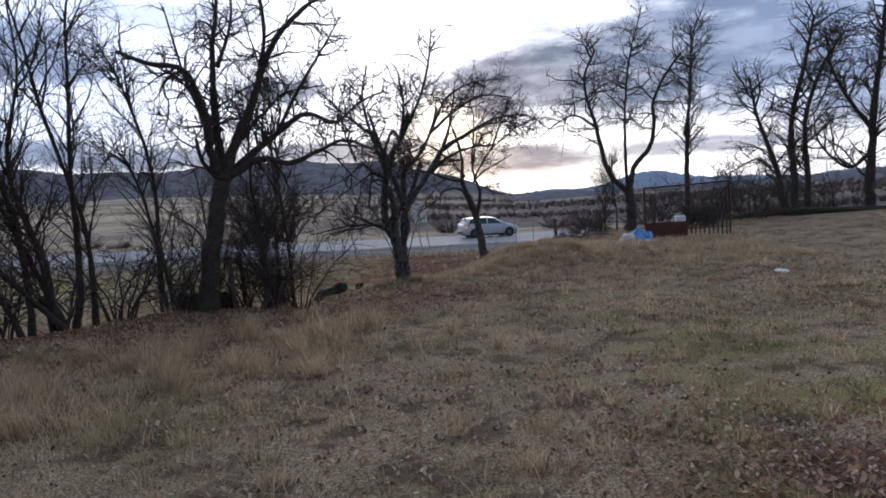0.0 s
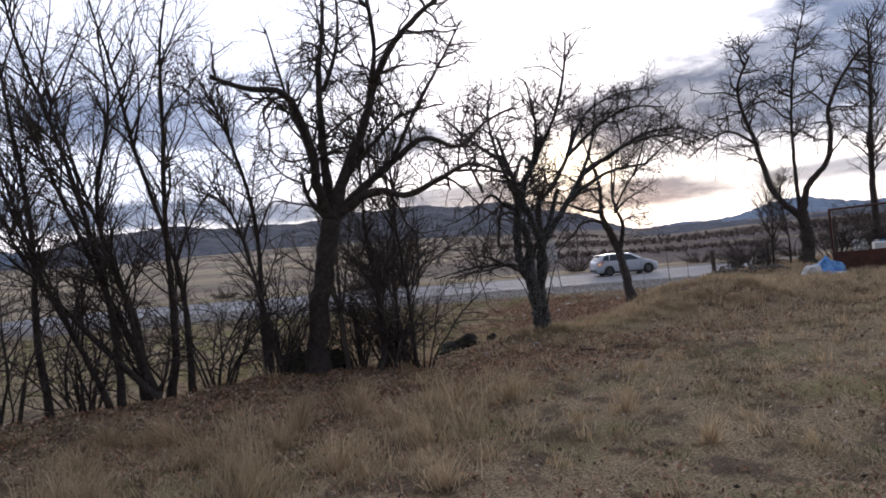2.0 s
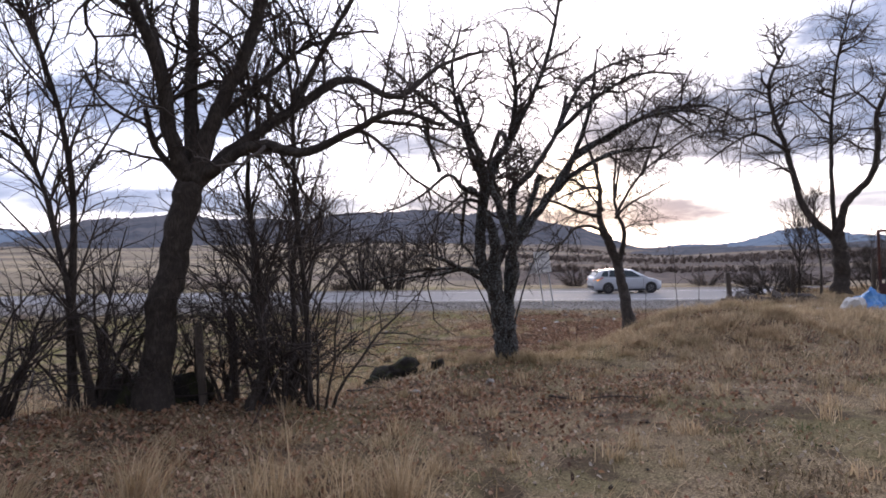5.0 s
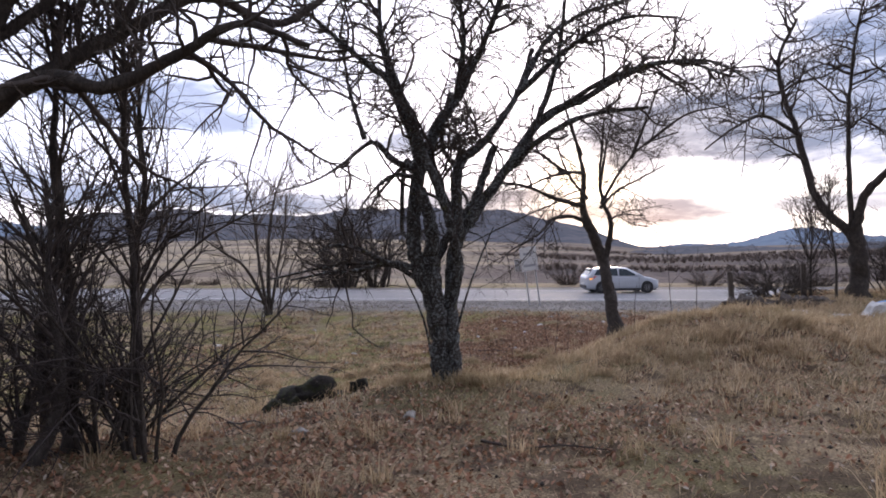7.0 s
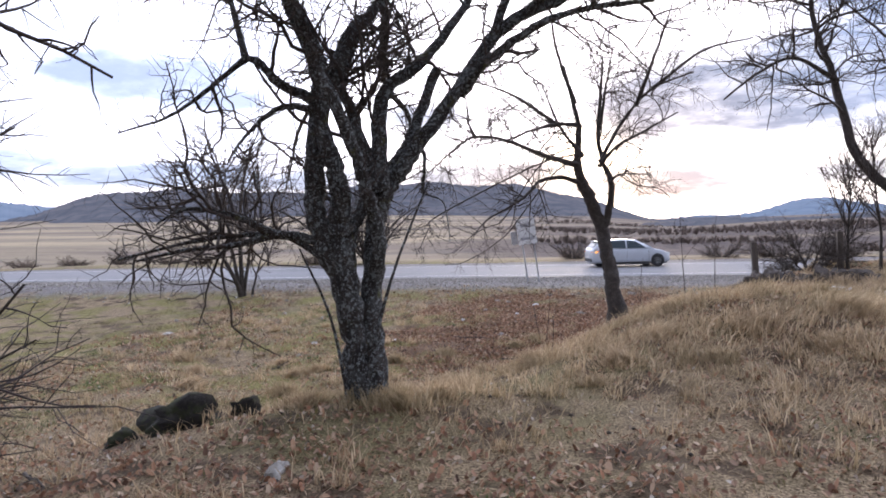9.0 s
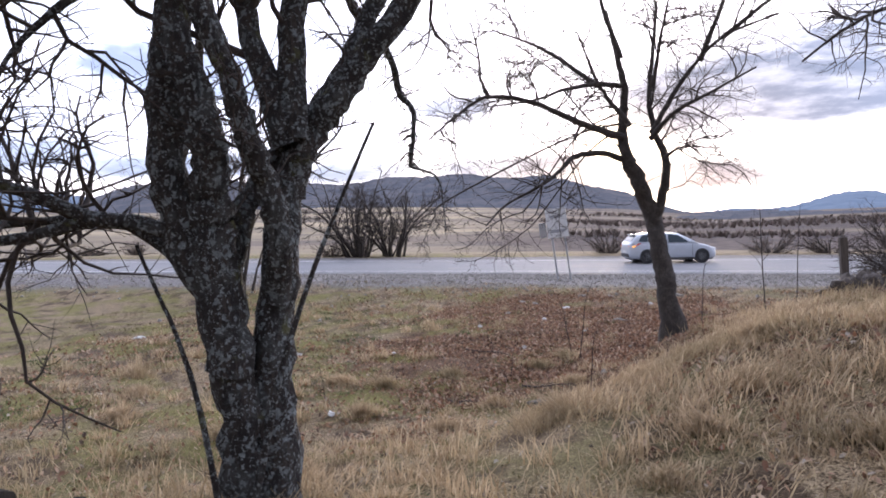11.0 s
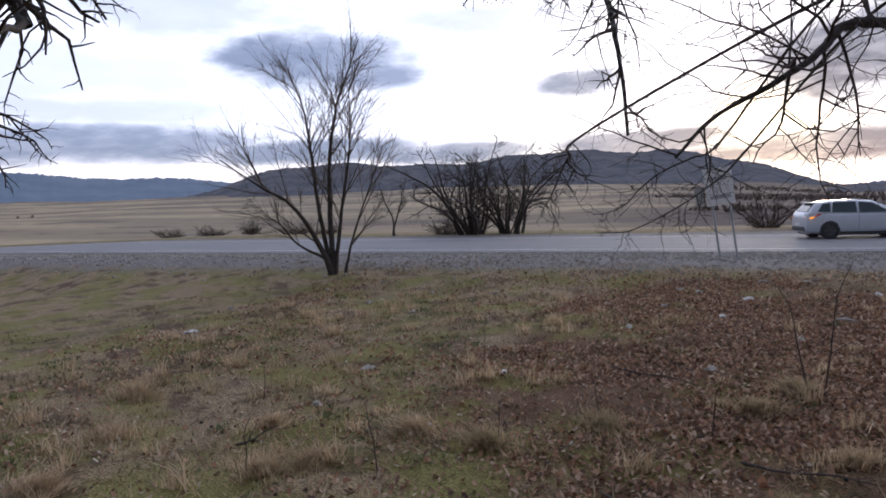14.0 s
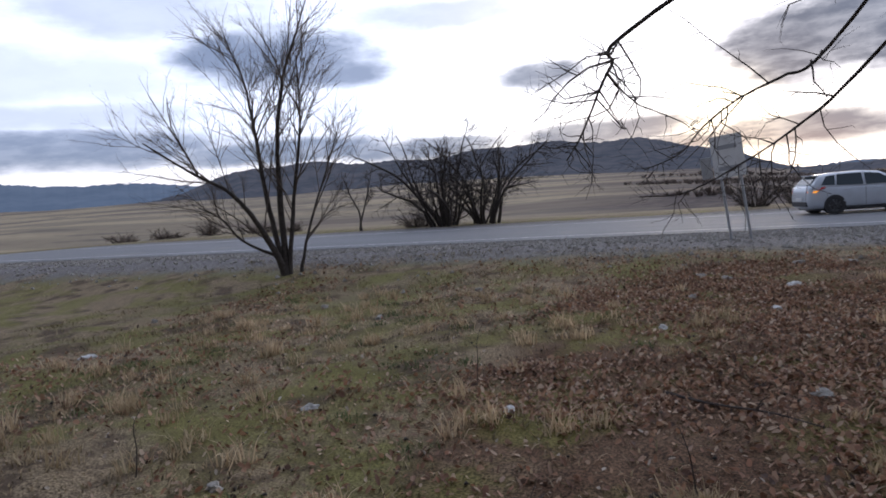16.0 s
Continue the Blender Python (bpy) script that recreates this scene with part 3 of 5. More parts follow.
def sprout(g, P, R, count, length, spread, lift, jitter, k, thick, start=0.2, droop=0.0):
    """Side shoots of the lines P: count of them, as lines of k points and their radii."""
    n, m, _ = P.shape
    seglen = np.linalg.norm(P[:, -1] - P[:, 0], axis=1) + 0.05
    seglen = seglen * np.clip(R.mean(axis=1) / (0.55 * R.mean()), 0.12, 1)
    which = g.choice(n, count, p=seglen / seglen.sum())
    f = start + (1 - start) * g.random(count) ** 0.85
    u = f * (m - 1.001)
    i = u.astype(int)
    w = (u - i)[:, None]
    at = P[which, i] * (1 - w) + P[which, i + 1] * w
    rad = R[which, i] * (1 - w[:, 0]) + R[which, i + 1] * w[:, 0]
    T = P[which, i + 1] - P[which, i]
    T /= np.linalg.norm(T, axis=1, keepdims=True) + 1e-9
    side = g.normal(0, 1, (count, 3))
    side -= (side * T).sum(1, keepdims=True) * T
    side /= np.linalg.norm(side, axis=1, keepdims=True) + 1e-9
    D = T * (1 - spread) + side * spread * 1.25
    D[:, 2] += lift
    D /= np.linalg.norm(D, axis=1, keepdims=True) + 1e-9
    ln = length * (0.35 + 0.95 * g.random(count)) * (1.15 - 0.5 * f) * np.clip(rad / (1.1 * thick), 0.5, 1)
    out = np.empty((count, k, 3))
    out[:, 0] = at
    for j in range(1, k):
        out[:, j] = out[:, j - 1] + D * (ln / (k - 1))[:, None]
        D = D + g.normal(0, jitter, (count, 3)) + np.array([0, 0, -droop])
        D /= np.linalg.norm(D, axis=1, keepdims=True)
    r0 = np.minimum(rad * 0.75, thick * (0.6 + 0.7 * g.random(count)))
    t = np.linspace(0, 1, k)
    return out, r0[:, None] * (1 - 0.72 * t[None])


def branches(g, P, R, levels):
    """Several orders of shoots as one list of tube batches."""
    done = []
    for lv in levels:
        P, R = sprout(g, P, R, *lv[:7], start=lv[7] if len(lv) > 7 else 0.2, droop=lv[8] if len(lv) > 8 else 0.0)
        done.append((P, R))
    return done


def crown_mesh(name, batches, mat, sides=(5, 4, 3, 3)):
    Vs, Fs, off = [], [], 0
    for (P, R), s in zip(batches, sides):
        V, F = tubes(P, R, s)
        Vs.append(V)
        Fs.append(F + off)
        off += len(V)
    return np_mesh(name, np.concatenate(Vs), np.concatenate(Fs), mat, True)


def resample(lines, k=12):
    return np.stack([np.stack([np.interp(np.linspace(0, 1, k), np.linspace(0, 1, len(L)), L[:, c]) for c in range(3)], -1) for L, _ in lines]), np.stack([np.interp(np.linspace(0, 1, k), np.linspace(0, 1, len(R)), R) for _, R in lines])


def tree(name, x, y, limbs, levels, label, seed, bark=None, twig=None, category="tree", group="", trunk_bears=False, sink=0.12, sides=10, flare=1.5, stems=1, spurs=(), spur_length=0.42):
    """limbs: (foot radius, tip radius, point, point, ...) from the tree's foot; the first ones (stems) are trunks."""
    g = np.random.default_rng(seed)
    z = float(height(x, y))
    ob = thing(name, pose(x, y, z), label, category, group)
    lines, spurred = [], []
    for i, (r0, r1, *pts) in enumerate(limbs):
        n = max(10, 5 * len(pts))
        L, R = limb_line(pts, r0, r1, n, g)
        if i < stems:
            low = np.clip(1 - L[:, 2] / 0.45, 0, 1)
            R = R * (1 + (flare - 1) * low ** 2)
            L[0, 2] -= sink
        V, F = tubes(L[None], R[None], sides if i < stems else 8)
        ring = g.normal(0, 0.07, len(V))
        axis = np.repeat(L, sides if i < stems else 8, axis=0)
        V = axis + (V - axis) * (1 + ring[:, None])
        part("trunk" if i < stems else "limb", np_mesh("trunk" if i < stems else "limb", V, F, bark or M_BARK, True), None, ob)
        if i in spurs:
            spurred.append((L, R))
        elif (i >= stems and r0 >= 0.03) or trunk_bears or len(limbs) <= stems:
            lines.append((L, R))
    P, R = resample(lines)
    part("crown", crown_mesh("crown", branches(g, P, R, levels), twig or M_TWIG), None, ob, "bare leafless twigs")
    if spurred:
        P, R = resample(spurred)
        tagged(part("spur_growth", crown_mesh("spur_growth", branches(g, P, R, [(22 * len(spurred), spur_length, 0.62, 0.0, 0.3, 6, 0.008, 0.3), (120 * len(spurred), 0.4 * spur_length, 0.62, 0.0, 0.3, 4, 0.0045, 0.1)]), twig or M_TWIG), None, ob), "short crooked bare twigs", kind="stuff")
    return ob


# count, length, spread, lift, jitter, points, thickness, start, droop
ORCHARD = [(150, 1.5, 0.62, 0.08, 0.27, 9, 0.022, 0.12), (1050, 0.75, 0.62, 0.06, 0.3, 6, 0.012, 0.12), (4400, 0.36, 0.62, 0.05, 0.25, 3, 0.0075, 0.1), (3000, 0.15, 0.62, 0.05, 0.2, 3, 0.006, 0.1)]

# ---- trees ----
tree("old_fruit_tree", -4.48, 11.89, [
    (0.175, 0.14, (0, 0, 0), (0.12, 0.05, 0.84), (0.25, 0.1, 1.56), (0.4, 0.17, 2.27), (0.47, 0.2, 2.54)),
    (0.1, 0.03, (0.42, 0.18, 2.35), (0.36, -0.03, 2.9), (0.39, -0.2, 3.41), (0.33, -0.4, 3.96), (0.2, -0.64, 4.32), (-0.24, -1.0, 4.38), (-0.57, -1.32, 4.52)),
    (0.1, 0.025, (0.46, 0.19, 2.45), (0.38, 0.33, 3.21), (0.33, 0.49, 3.99), (0.32, 0.65, 4.98), (0.42, 0.87, 5.91), (0.38, 1.03, 7.07)),
    (0.11, 0.03, (0.47, 0.2, 2.45), (0.75, 0.22, 3.15), (1.09, 0.27, 3.8), (1.35, 0.29, 4.45), (1.68, 0.34, 5.05), (2.18, 0.46, 5.55), (2.75, 0.61, 5.96)),
    (0.09, 0.02, (0.48, 0.2, 2.4), (0.9, 0.54, 2.88), (1.34, 0.88, 3.29), (1.89, 1.28, 3.71), (2.41, 1.66, 3.55), (2.92, 2.03, 4.0), (3.44, 2.41, 4.26)),
    (0.08, 0.02, (0.48, 0.2, 2.45), (1.17, 0.27, 2.78), (1.72, 0.28, 2.67), (2.29, 0.3, 2.87), (2.76, 0.29, 3.03), (3.27, 0.28, 2.83)),
    (0.05, 0.015, (0.78, 0.3, 3.15), (1.14, 0.66, 3.62), (1.5, 0.99, 4.06), (1.93, 1.35, 4.26)),
    (0.05, 0.03, (0.4, 0.16, 2.4), (0.18, -0.03, 2.79), (0.15, -0.15, 3.18)),
    (0.05, 0.015, (0.36, 0.0, 2.95), (0.1, 0.3, 3.7), (-0.2, 0.4, 4.6), (-0.4, 0.3, 5.7)),
    (0.05, 0.015, (1.2, 0.27, 4.1), (1.5, 0.0, 5.0), (1.5, -0.3, 6.0), (1.4, -0.4, 6.8)),
    (0.045, 0.012, (0.4, 0.6, 4.6), (0.8, 0.4, 5.4), (0.9, 0.2, 6.4)),
    (0.045, 0.012, (1.3, 0.85, 3.2), (1.9, 0.9, 4.2), (2.4, 0.9, 4.9), (2.8, 0.7, 5.4))],
    ORCHARD, "old leafless fruit tree with a leaning dark trunk", 11)
tree("lichened_plum_tree", -1.03, 15.75, [
    (0.115, 0.08, (-0.06, 0, 0), (-0.07, -0.02, 0.5), (-0.13, -0.04, 0.95), (-0.28, -0.1, 1.35), (-0.32, -0.11, 1.65), (-0.3, -0.1, 2.2), (-0.22, -0.07, 2.69)),
    (0.105, 0.05, (0.09, 0.04, 0.0), (0.06, 0.09, 0.68), (0.08, 0.14, 1.15), (0.1, 0.2, 1.5), (0.2, 0.26, 1.78), (0.36, 0.31, 2.0), (0.56, 0.38, 2.28), (0.86, 0.51, 2.68), (1.22, 0.68, 3.21), (1.72, 0.89, 3.48)),
    (0.09, 0.03, (-0.22, -0.07, 2.6), (-0.23, -0.36, 3.06), (-0.33, -0.68, 3.43), (-0.43, -0.99, 3.93)),
    (0.09, 0.035, (-0.23, -0.07, 2.55), (-0.03, 0.2, 3.16), (0.17, 0.48, 3.53), (0.35, 0.75, 4.13)),
    (0.05, 0.008, (-0.27, -0.12, 2.54), (-0.53, -0.25, 2.67), (-0.67, -0.35, 2.85), (-0.83, -0.35, 2.84), (-1.08, -0.45, 2.62), (-1.44, -0.45, 2.44), (-1.85, -0.55, 2.32)),
    (0.035, 0.006, (-0.28, -0.12, 2.46), (-0.5, -0.25, 2.48), (-0.68, -0.35, 2.35), (-0.83, -0.45, 2.15), (-0.93, -0.45, 2.01)),
    (0.075, 0.03, (0.15, 0.16, 1.75), (-0.05, 0.16, 2.42), (-0.18, 0.29, 2.76), (-0.06, 0.51, 3.3)),
    (0.08, 0.03, (0.17, 0.18, 1.78), (0.18, 0.3, 2.6), (0.52, 0.65, 3.01), (0.91, 1.02, 3.67), (1.11, 1.32, 4.33)),
    (0.045, 0.01, (-0.3, -0.08, 1.36), (-0.61, -0.25, 1.42), (-0.97, -0.35, 1.35), (-1.33, -0.45, 1.33), (-1.74, -0.55, 1.26)),
    (0.035, 0.006, (-0.61, -0.25, 1.42), (-0.87, -0.55, 1.6), (-1.13, -0.75, 1.65), (-1.32, -0.85, 1.54)),
    (0.035, 0.012, (-0.26, -0.1, 1.2), (-0.68, -0.09, 1.42), (-1.34, -0.17, 1.41), (-2.13, -0.29, 1.27)),
    (0.02, 0.008, (0.03, -0.1, 0.05), (0.2, -0.1, 0.69), (0.36, 0.0, 1.21), (0.62, 0.1, 1.82)),
    (0.018, 0.008, (-0.1, -0.16, 0.02), (-0.2, -0.2, 0.7), (-0.45, -0.2, 1.3)),
    (0.06, 0.02, (0.86, 0.5, 2.63), (1.14, 0.35, 2.84), (1.73, 0.23, 3.12), (2.51, 0.32, 3.2)),
    (0.055, 0.015, (-0.22, -0.07, 2.65), (-0.5, -0.3, 3.6), (-0.65, -0.2, 4.5), (-0.5, 0.0, 5.3)),
    (0.05, 0.015, (0.15, 0.45, 3.45), (0.3, 0.3, 4.3), (0.2, 0.1, 5.2)),
    (0.05, 0.015, (1.15, 0.65, 3.1), (1.45, 0.5, 3.9), (1.6, 0.3, 4.8)),
    (0.035, 0.012, (-0.93, -0.06, 2.98), (-1.2, 0.2, 3.7), (-1.3, 0.3, 4.4)),
    (0.05, 0.022, (0.15, 0.45, 3.45), (-0.12, 1.55, 3.82), (-0.44, 2.45, 3.3), (-0.34, 3.15, 3.01), (-0.33, 3.45, 2.66), (-0.21, 3.45, 2.51), (-0.21, 3.45, 2.21), (-0.26, 3.45, 1.94)),
    (0.016, 0.005, (-0.26, 3.45, 1.94), (0.06, 3.25, 1.81), (0.15, 3.15, 1.55), (0.19, 3.05, 1.25)),
    (0.042, 0.012, (-0.24, 0.0, 2.47), (-0.6, 0.65, 2.75), (-0.85, 1.35, 1.96), (-0.84, 1.45, 1.82), (-0.74, 1.55, 1.7), (-0.69, 1.65, 1.56), (-0.66, 1.7, 1.42)),
    (0.02, 0.007, (-0.68, 1.65, 1.57), (-0.7, 1.85, 1.69), (-0.69, 2.25, 1.96), (-0.6, 2.55, 2.22), (-0.61, 2.65, 2.49)),
    (0.026, 0.012, (-2.45, 2.89, 2.28), (-2.22, 2.53, 1.92), (-2.54, 2.71, 1.73), (-2.68, 2.80, 1.48)),
    (0.03, 0.006, (-0.6, 0.65, 2.75), (-1.1, 1.3, 2.5), (-1.6, 2.2, 2.3), (-2.1, 3.0, 2.0)),
    (0.05, 0.014, (0.9, 1.0, 3.65), (1.6, 1.0, 4.2), (2.3, 0.9, 4.5), (3.0, 0.8, 4.4)),
    (0.05, 0.014, (0.17, 0.48, 3.5), (0.7, 0.2, 4.4), (1.0, -0.1, 5.3), (1.1, -0.2, 6.0)),
    (0.05, 0.014, (-0.3, -0.6, 3.4), (-1.0, -0.7, 4.0), (-1.6, -0.7, 4.6)),
    (0.05, 0.012, (1.22, 0.68, 3.18), (2.0, 0.5, 3.6), (2.8, 0.4, 3.75), (3.5, 0.4, 3.5)),
    (0.05, 0.012, (1.7, 0.88, 3.45), (2.5, 1.2, 3.9), (3.4, 1.4, 4.0), (4.0, 1.5, 3.7)),
    (0.045, 0.012, (0.9, 1.0, 3.65), (1.4, 1.5, 4.6), (2.2, 1.7, 5.0), (3.0, 1.6, 5.0)),
    (0.065, 0.05, (0.11, 0.06, 1.0), (0.2, -0.05, 1.3), (0.2, -0.14, 1.54), (0.17, -0.21, 1.71), (0.16, -0.27, 1.85), (0.1, -0.3, 2.1), (-0.1, -0.5, 2.7)),
    (0.07, 0.05, (-0.14, -0.03, 0.95), (-0.12, 0.12, 1.35), (-0.06, 0.23, 1.59), (0.09, 0.31, 1.81), (0.23, 0.41, 2.01), (0.4, 0.5, 2.3), (0.6, 0.7, 2.9)),
    (0.12, 0.07, (-0.08, -0.08, 0.7), (-0.11, -0.1, 1.21), (-0.12, -0.1, 1.46), (-0.1, -0.13, 1.67), (-0.1, -0.18, 1.91), (-0.2, -0.2, 2.3))],
    [(260, 1.3, 0.6, 0.26, 0.26, 9, 0.018, 0.15), (1900, 0.72, 0.62, 0.05, 0.28, 6, 0.011, 0.12), (8500, 0.38, 0.62, 0.04, 0.28, 3, 0.007, 0.1), (3400, 0.14, 0.62, 0.05, 0.2, 3, 0.006, 0.1)],
    "bare plum tree with forked grey-lichened trunks", 12, bark=M_LICHEN, sides=16, stems=2, flare=1.15, spurs=(18, 19, 20, 21, 22, 23, 30, 31, 32))
tree("slender_fruit_tree", 1.45, 22.4, [
    (0.15, 0.105, (0, 0, 0), (-0.08, 0.2, 0.68), (-0.14, 0.4, 1.2), (-0.21, 0.6, 1.66), (-0.4, 0.6, 2.24), (-0.54, 0.6, 2.55)),
    (0.098, 0.022, (-0.53, 0.6, 2.5), (-0.6, 0.6, 2.98), (-0.55, 0.65, 3.61), (-0.65, 0.7, 4.1), (-0.78, 0.7, 4.8)),
    (0.085, 0.022, (-0.2, 0.55, 1.56), (-0.09, 0.6, 1.91), (0.01, 0.6, 2.46), (-0.12, 0.65, 2.89), (-0.2, 0.7, 3.39), (-0.13, 0.8, 4.14), (-0.05, 0.9, 4.9)),
    (0.055, 0.010, (-0.54, 0.58, 2.52), (-0.87, 0.45, 2.65), (-1.26, -0.1, 2.58), (-1.46, -0.5, 2.35), (-1.7, -0.8, 2.15), (-2.12, -1.0, 1.92), (-2.37, -1.2, 1.65)),
    (0.065, 0.010, (-0.58, 0.6, 2.87), (-0.97, -0.1, 2.95), (-1.26, -0.7, 3.0), (-1.71, -1.05, 3.2), (-2.26, -1.3, 3.28), (-2.59, -1.7, 3.0), (-2.87, -2.0, 2.7)),
    (0.03, 0.006, (-2.25, -1.3, 3.28), (-2.33, -1.4, 3.49), (-2.33, -1.5, 3.8), (-2.4, -1.6, 4.17)),
    (0.045, 0.010, (-0.57, 0.64, 3.65), (-0.95, 0.1, 3.6), (-1.37, -0.6, 3.42), (-1.72, -1.02, 3.24), (-2.2, -1.6, 3.1)),
    (0.03, 0.006, (-0.06, 0.05, 2.5), (0.18, 0.0, 2.62), (0.67, -0.1, 2.57)),
    (0.045, 0.012, (-0.22, 0.4, 2.81), (0.1, 0.18, 3.13), (0.55, 0.31, 3.37), (1.2, 0.4, 3.7)),
    (0.045, 0.012, (-0.5, 0.24, 3.0), (-0.9, 0.3, 3.6), (-1.2, 0.2, 4.4)),
    (0.045, 0.012, (-0.2, 0.45, 2.9), (0.3, 0.6, 3.7), (0.8, 0.6, 4.2), (1.5, 0.4, 4.4)),
    (0.035, 0.012, (-0.17, 0.5, 3.5), (-0.05, 0.3, 4.2), (0.1, 0.1, 4.9)),
    (0.045, 0.012, (-0.6, 0.4, 4.0), (-0.9, 0.3, 5.0), (-1.0, 0.1, 5.9)),
    (0.045, 0.012, (0.5, 0.6, 3.9), (0.9, 0.5, 4.9), (1.2, 0.3, 5.7)),
    (0.04, 0.012, (0.8, 0.6, 4.2), (1.7, 0.6, 4.8), (2.5, 0.4, 4.9)),
    (0.04, 0.012, (-0.9, 0.3, 3.6), (-1.7, 0.2, 4.2), (-2.4, 0.0, 4.5)),
    (0.02, 0.004, (-0.5, 0.6, 3.1), (-1.4, 0.4, 2.9), (-3.33, 0.52, 2.06), (-3.52, 0.57, 1.85), (-3.61, 0.6, 1.71), (-3.75, 0.64, 1.45), (-3.85, 0.64, 1.31)),
    (0.018, 0.004, (-0.5, 0.6, 3.05), (-1.1, 1.0, 2.75), (-2.04, 2.0, 1.74), (-2.32, 2.09, 1.5), (-2.66, 2.15, 1.28), (-3.18, 2.08, 1.03), (-3.55, 1.95, 1.02)),
    (0.018, 0.004, (-0.5, 0.6, 3.3), (-1.3, 1.1, 3.0), (-2.19, 1.97, 1.97), (-2.48, 1.94, 1.82), (-2.79, 1.89, 1.69), (-3.04, 1.93, 1.52), (-3.22, 1.85, 1.33), (-3.49, 1.84, 1.23))],
    [(150, 1.4, 0.6, 0.12, 0.22, 9, 0.012, 0.15, 0.02), (1500, 0.78, 0.6, 0.05, 0.24, 6, 0.008, 0.12), (7000, 0.36, 0.60, 0.05, 0.26, 3, 0.0075, 0.1), (3200, 0.14, 0.6, 0.05, 0.2, 3, 0.006, 0.1)],
    "bare fruit tree with a slim trunk forking high", 13, sides=12, stems=1, flare=1.4, spurs=(16, 17, 18), spur_length=0.85)
tree("pollarded_tree", 7.84, 26.38, [
    (0.23, 0.19, (0, 0, 0), (0.03, -0.01, 1.02), (-0.08, 0.03, 1.85)),
    (0.13, 0.04, (-0.09, 0.03, 1.6), (-0.73, 0.35, 2.48), (-0.98, 0.54, 3.59), (-1.12, 0.7, 4.55), (-1.35, 0.88, 5.54), (-1.4, 1.01, 6.62), (-0.92, 0.95, 7.67)),
    (0.13, 0.04, (-0.03, 0.01, 1.7), (0.19, -0.14, 2.67), (0.74, -0.39, 3.34), (0.93, -0.53, 4.36), (0.9, -0.59, 5.11), (1.35, -0.81, 6.13), (1.91, -1.07, 6.9)),
    (0.08, 0.02, (-0.1, 0.05, 1.75), (-0.09, 0.08, 3.61), (-0.01, 0.11, 5.19), (0.26, 0.07, 7.12), (0.77, -0.05, 8.97)),
    (0.06, 0.02, (-1.1, 0.6, 4.4), (-2.0, 0.47, 4.94), (-2.79, 0.53, 4.65), (-3.52, 0.57, 4.13))],
    [(110, 2.0, 0.68, 0.05, 0.22, 8, 0.034, 0.3), (800, 1.0, 0.66, 0.05, 0.24, 6, 0.016, 0.12), (3000, 0.5, 0.58, 0.08, 0.22, 4, 0.009, 0.1)],
    "bare tree with a stout trunk and two curved limbs", 14)
TALL = [(70, 2.0, 0.5, 0.15, 0.16, 7, 0.028, 0.3), (520, 1.0, 0.5, 0.1, 0.18, 6, 0.013, 0.15), (2400, 0.5, 0.5, 0.1, 0.2, 4, 0.009, 0.1)]
tree("straight_tree", 11.2, 29.0, [
    (0.15, 0.03, (0, 0, 0), (0.01, 0, 2.2), (0.1, -0.04, 4.2), (0.3, -0.11, 6.6), (0.39, -0.15, 8.8))],
    TALL, "slim straight leafless tree", 15)
tree("ivy_clad_tree", 18.46, 33.76, [
    (0.24, 0.05, (0, 0, 0), (-0.31, 0.16, 1.87), (-0.62, 0.33, 3.69), (-1.27, 0.67, 6.15), (-1.57, 0.83, 8.28)),
    (0.24, 0.06, (0.19, -0.1, 0), (0.24, 0.02, 2.72), (0.24, 0.15, 5.68), (0.94, -0.07, 8.79), (1.38, -0.17, 11.02)),
    (0.2, 0.05, (0.58, -0.3, 0), (0.67, -0.5, 2.37), (0.56, -0.58, 5.56), (1.1, -1.01, 8.0), (1.92, -1.58, 9.74)),
    (0.07, 0.02, (-0.45, 0.25, 2.9), (-1.47, 0.4, 3.9), (-2.84, 0.75, 3.27), (-3.97, 0.97, 3.06))],
    [(100, 3.0, 0.55, 0.1, 0.18, 7, 0.05, 0.2), (800, 1.5, 0.55, 0.08, 0.2, 6, 0.022, 0.1), (3200, 0.75, 0.58, 0.08, 0.2, 3, 0.013, 0.1)],
    "large bare tree of three close ivy-grown trunks", 16, stems=3, trunk_bears=True)
tree("dark_tree", 21.96, 32.73, [
    (0.28, 0.07, (0, 0, 0), (0.03, -0.02, 2.45), (0.23, -0.16, 5.83), (0.5, -0.34, 8.56), (0.72, -0.49, 11.24)),
    (0.12, 0.03, (0.15, -0.1, 4.6), (-0.82, 0.32, 6.26), (-1.51, 0.55, 8.06), (-1.78, 0.49, 10.05)),
    (0.12, 0.03, (0.1, -0.05, 3.4), (-0.66, 0.7, 2.73), (-1.58, 1.57, 4.14), (-1.67, 1.87, 5.67))],
    [(90, 3.0, 0.55, 0.1, 0.18, 7, 0.05, 0.2), (700, 1.5, 0.55, 0.08, 0.2, 6, 0.022, 0.1), (3000, 0.75, 0.58, 0.08, 0.2, 3, 0.013, 0.1)],
    "large dark bare tree at the meadow's edge", 17, trunk_bears=True)
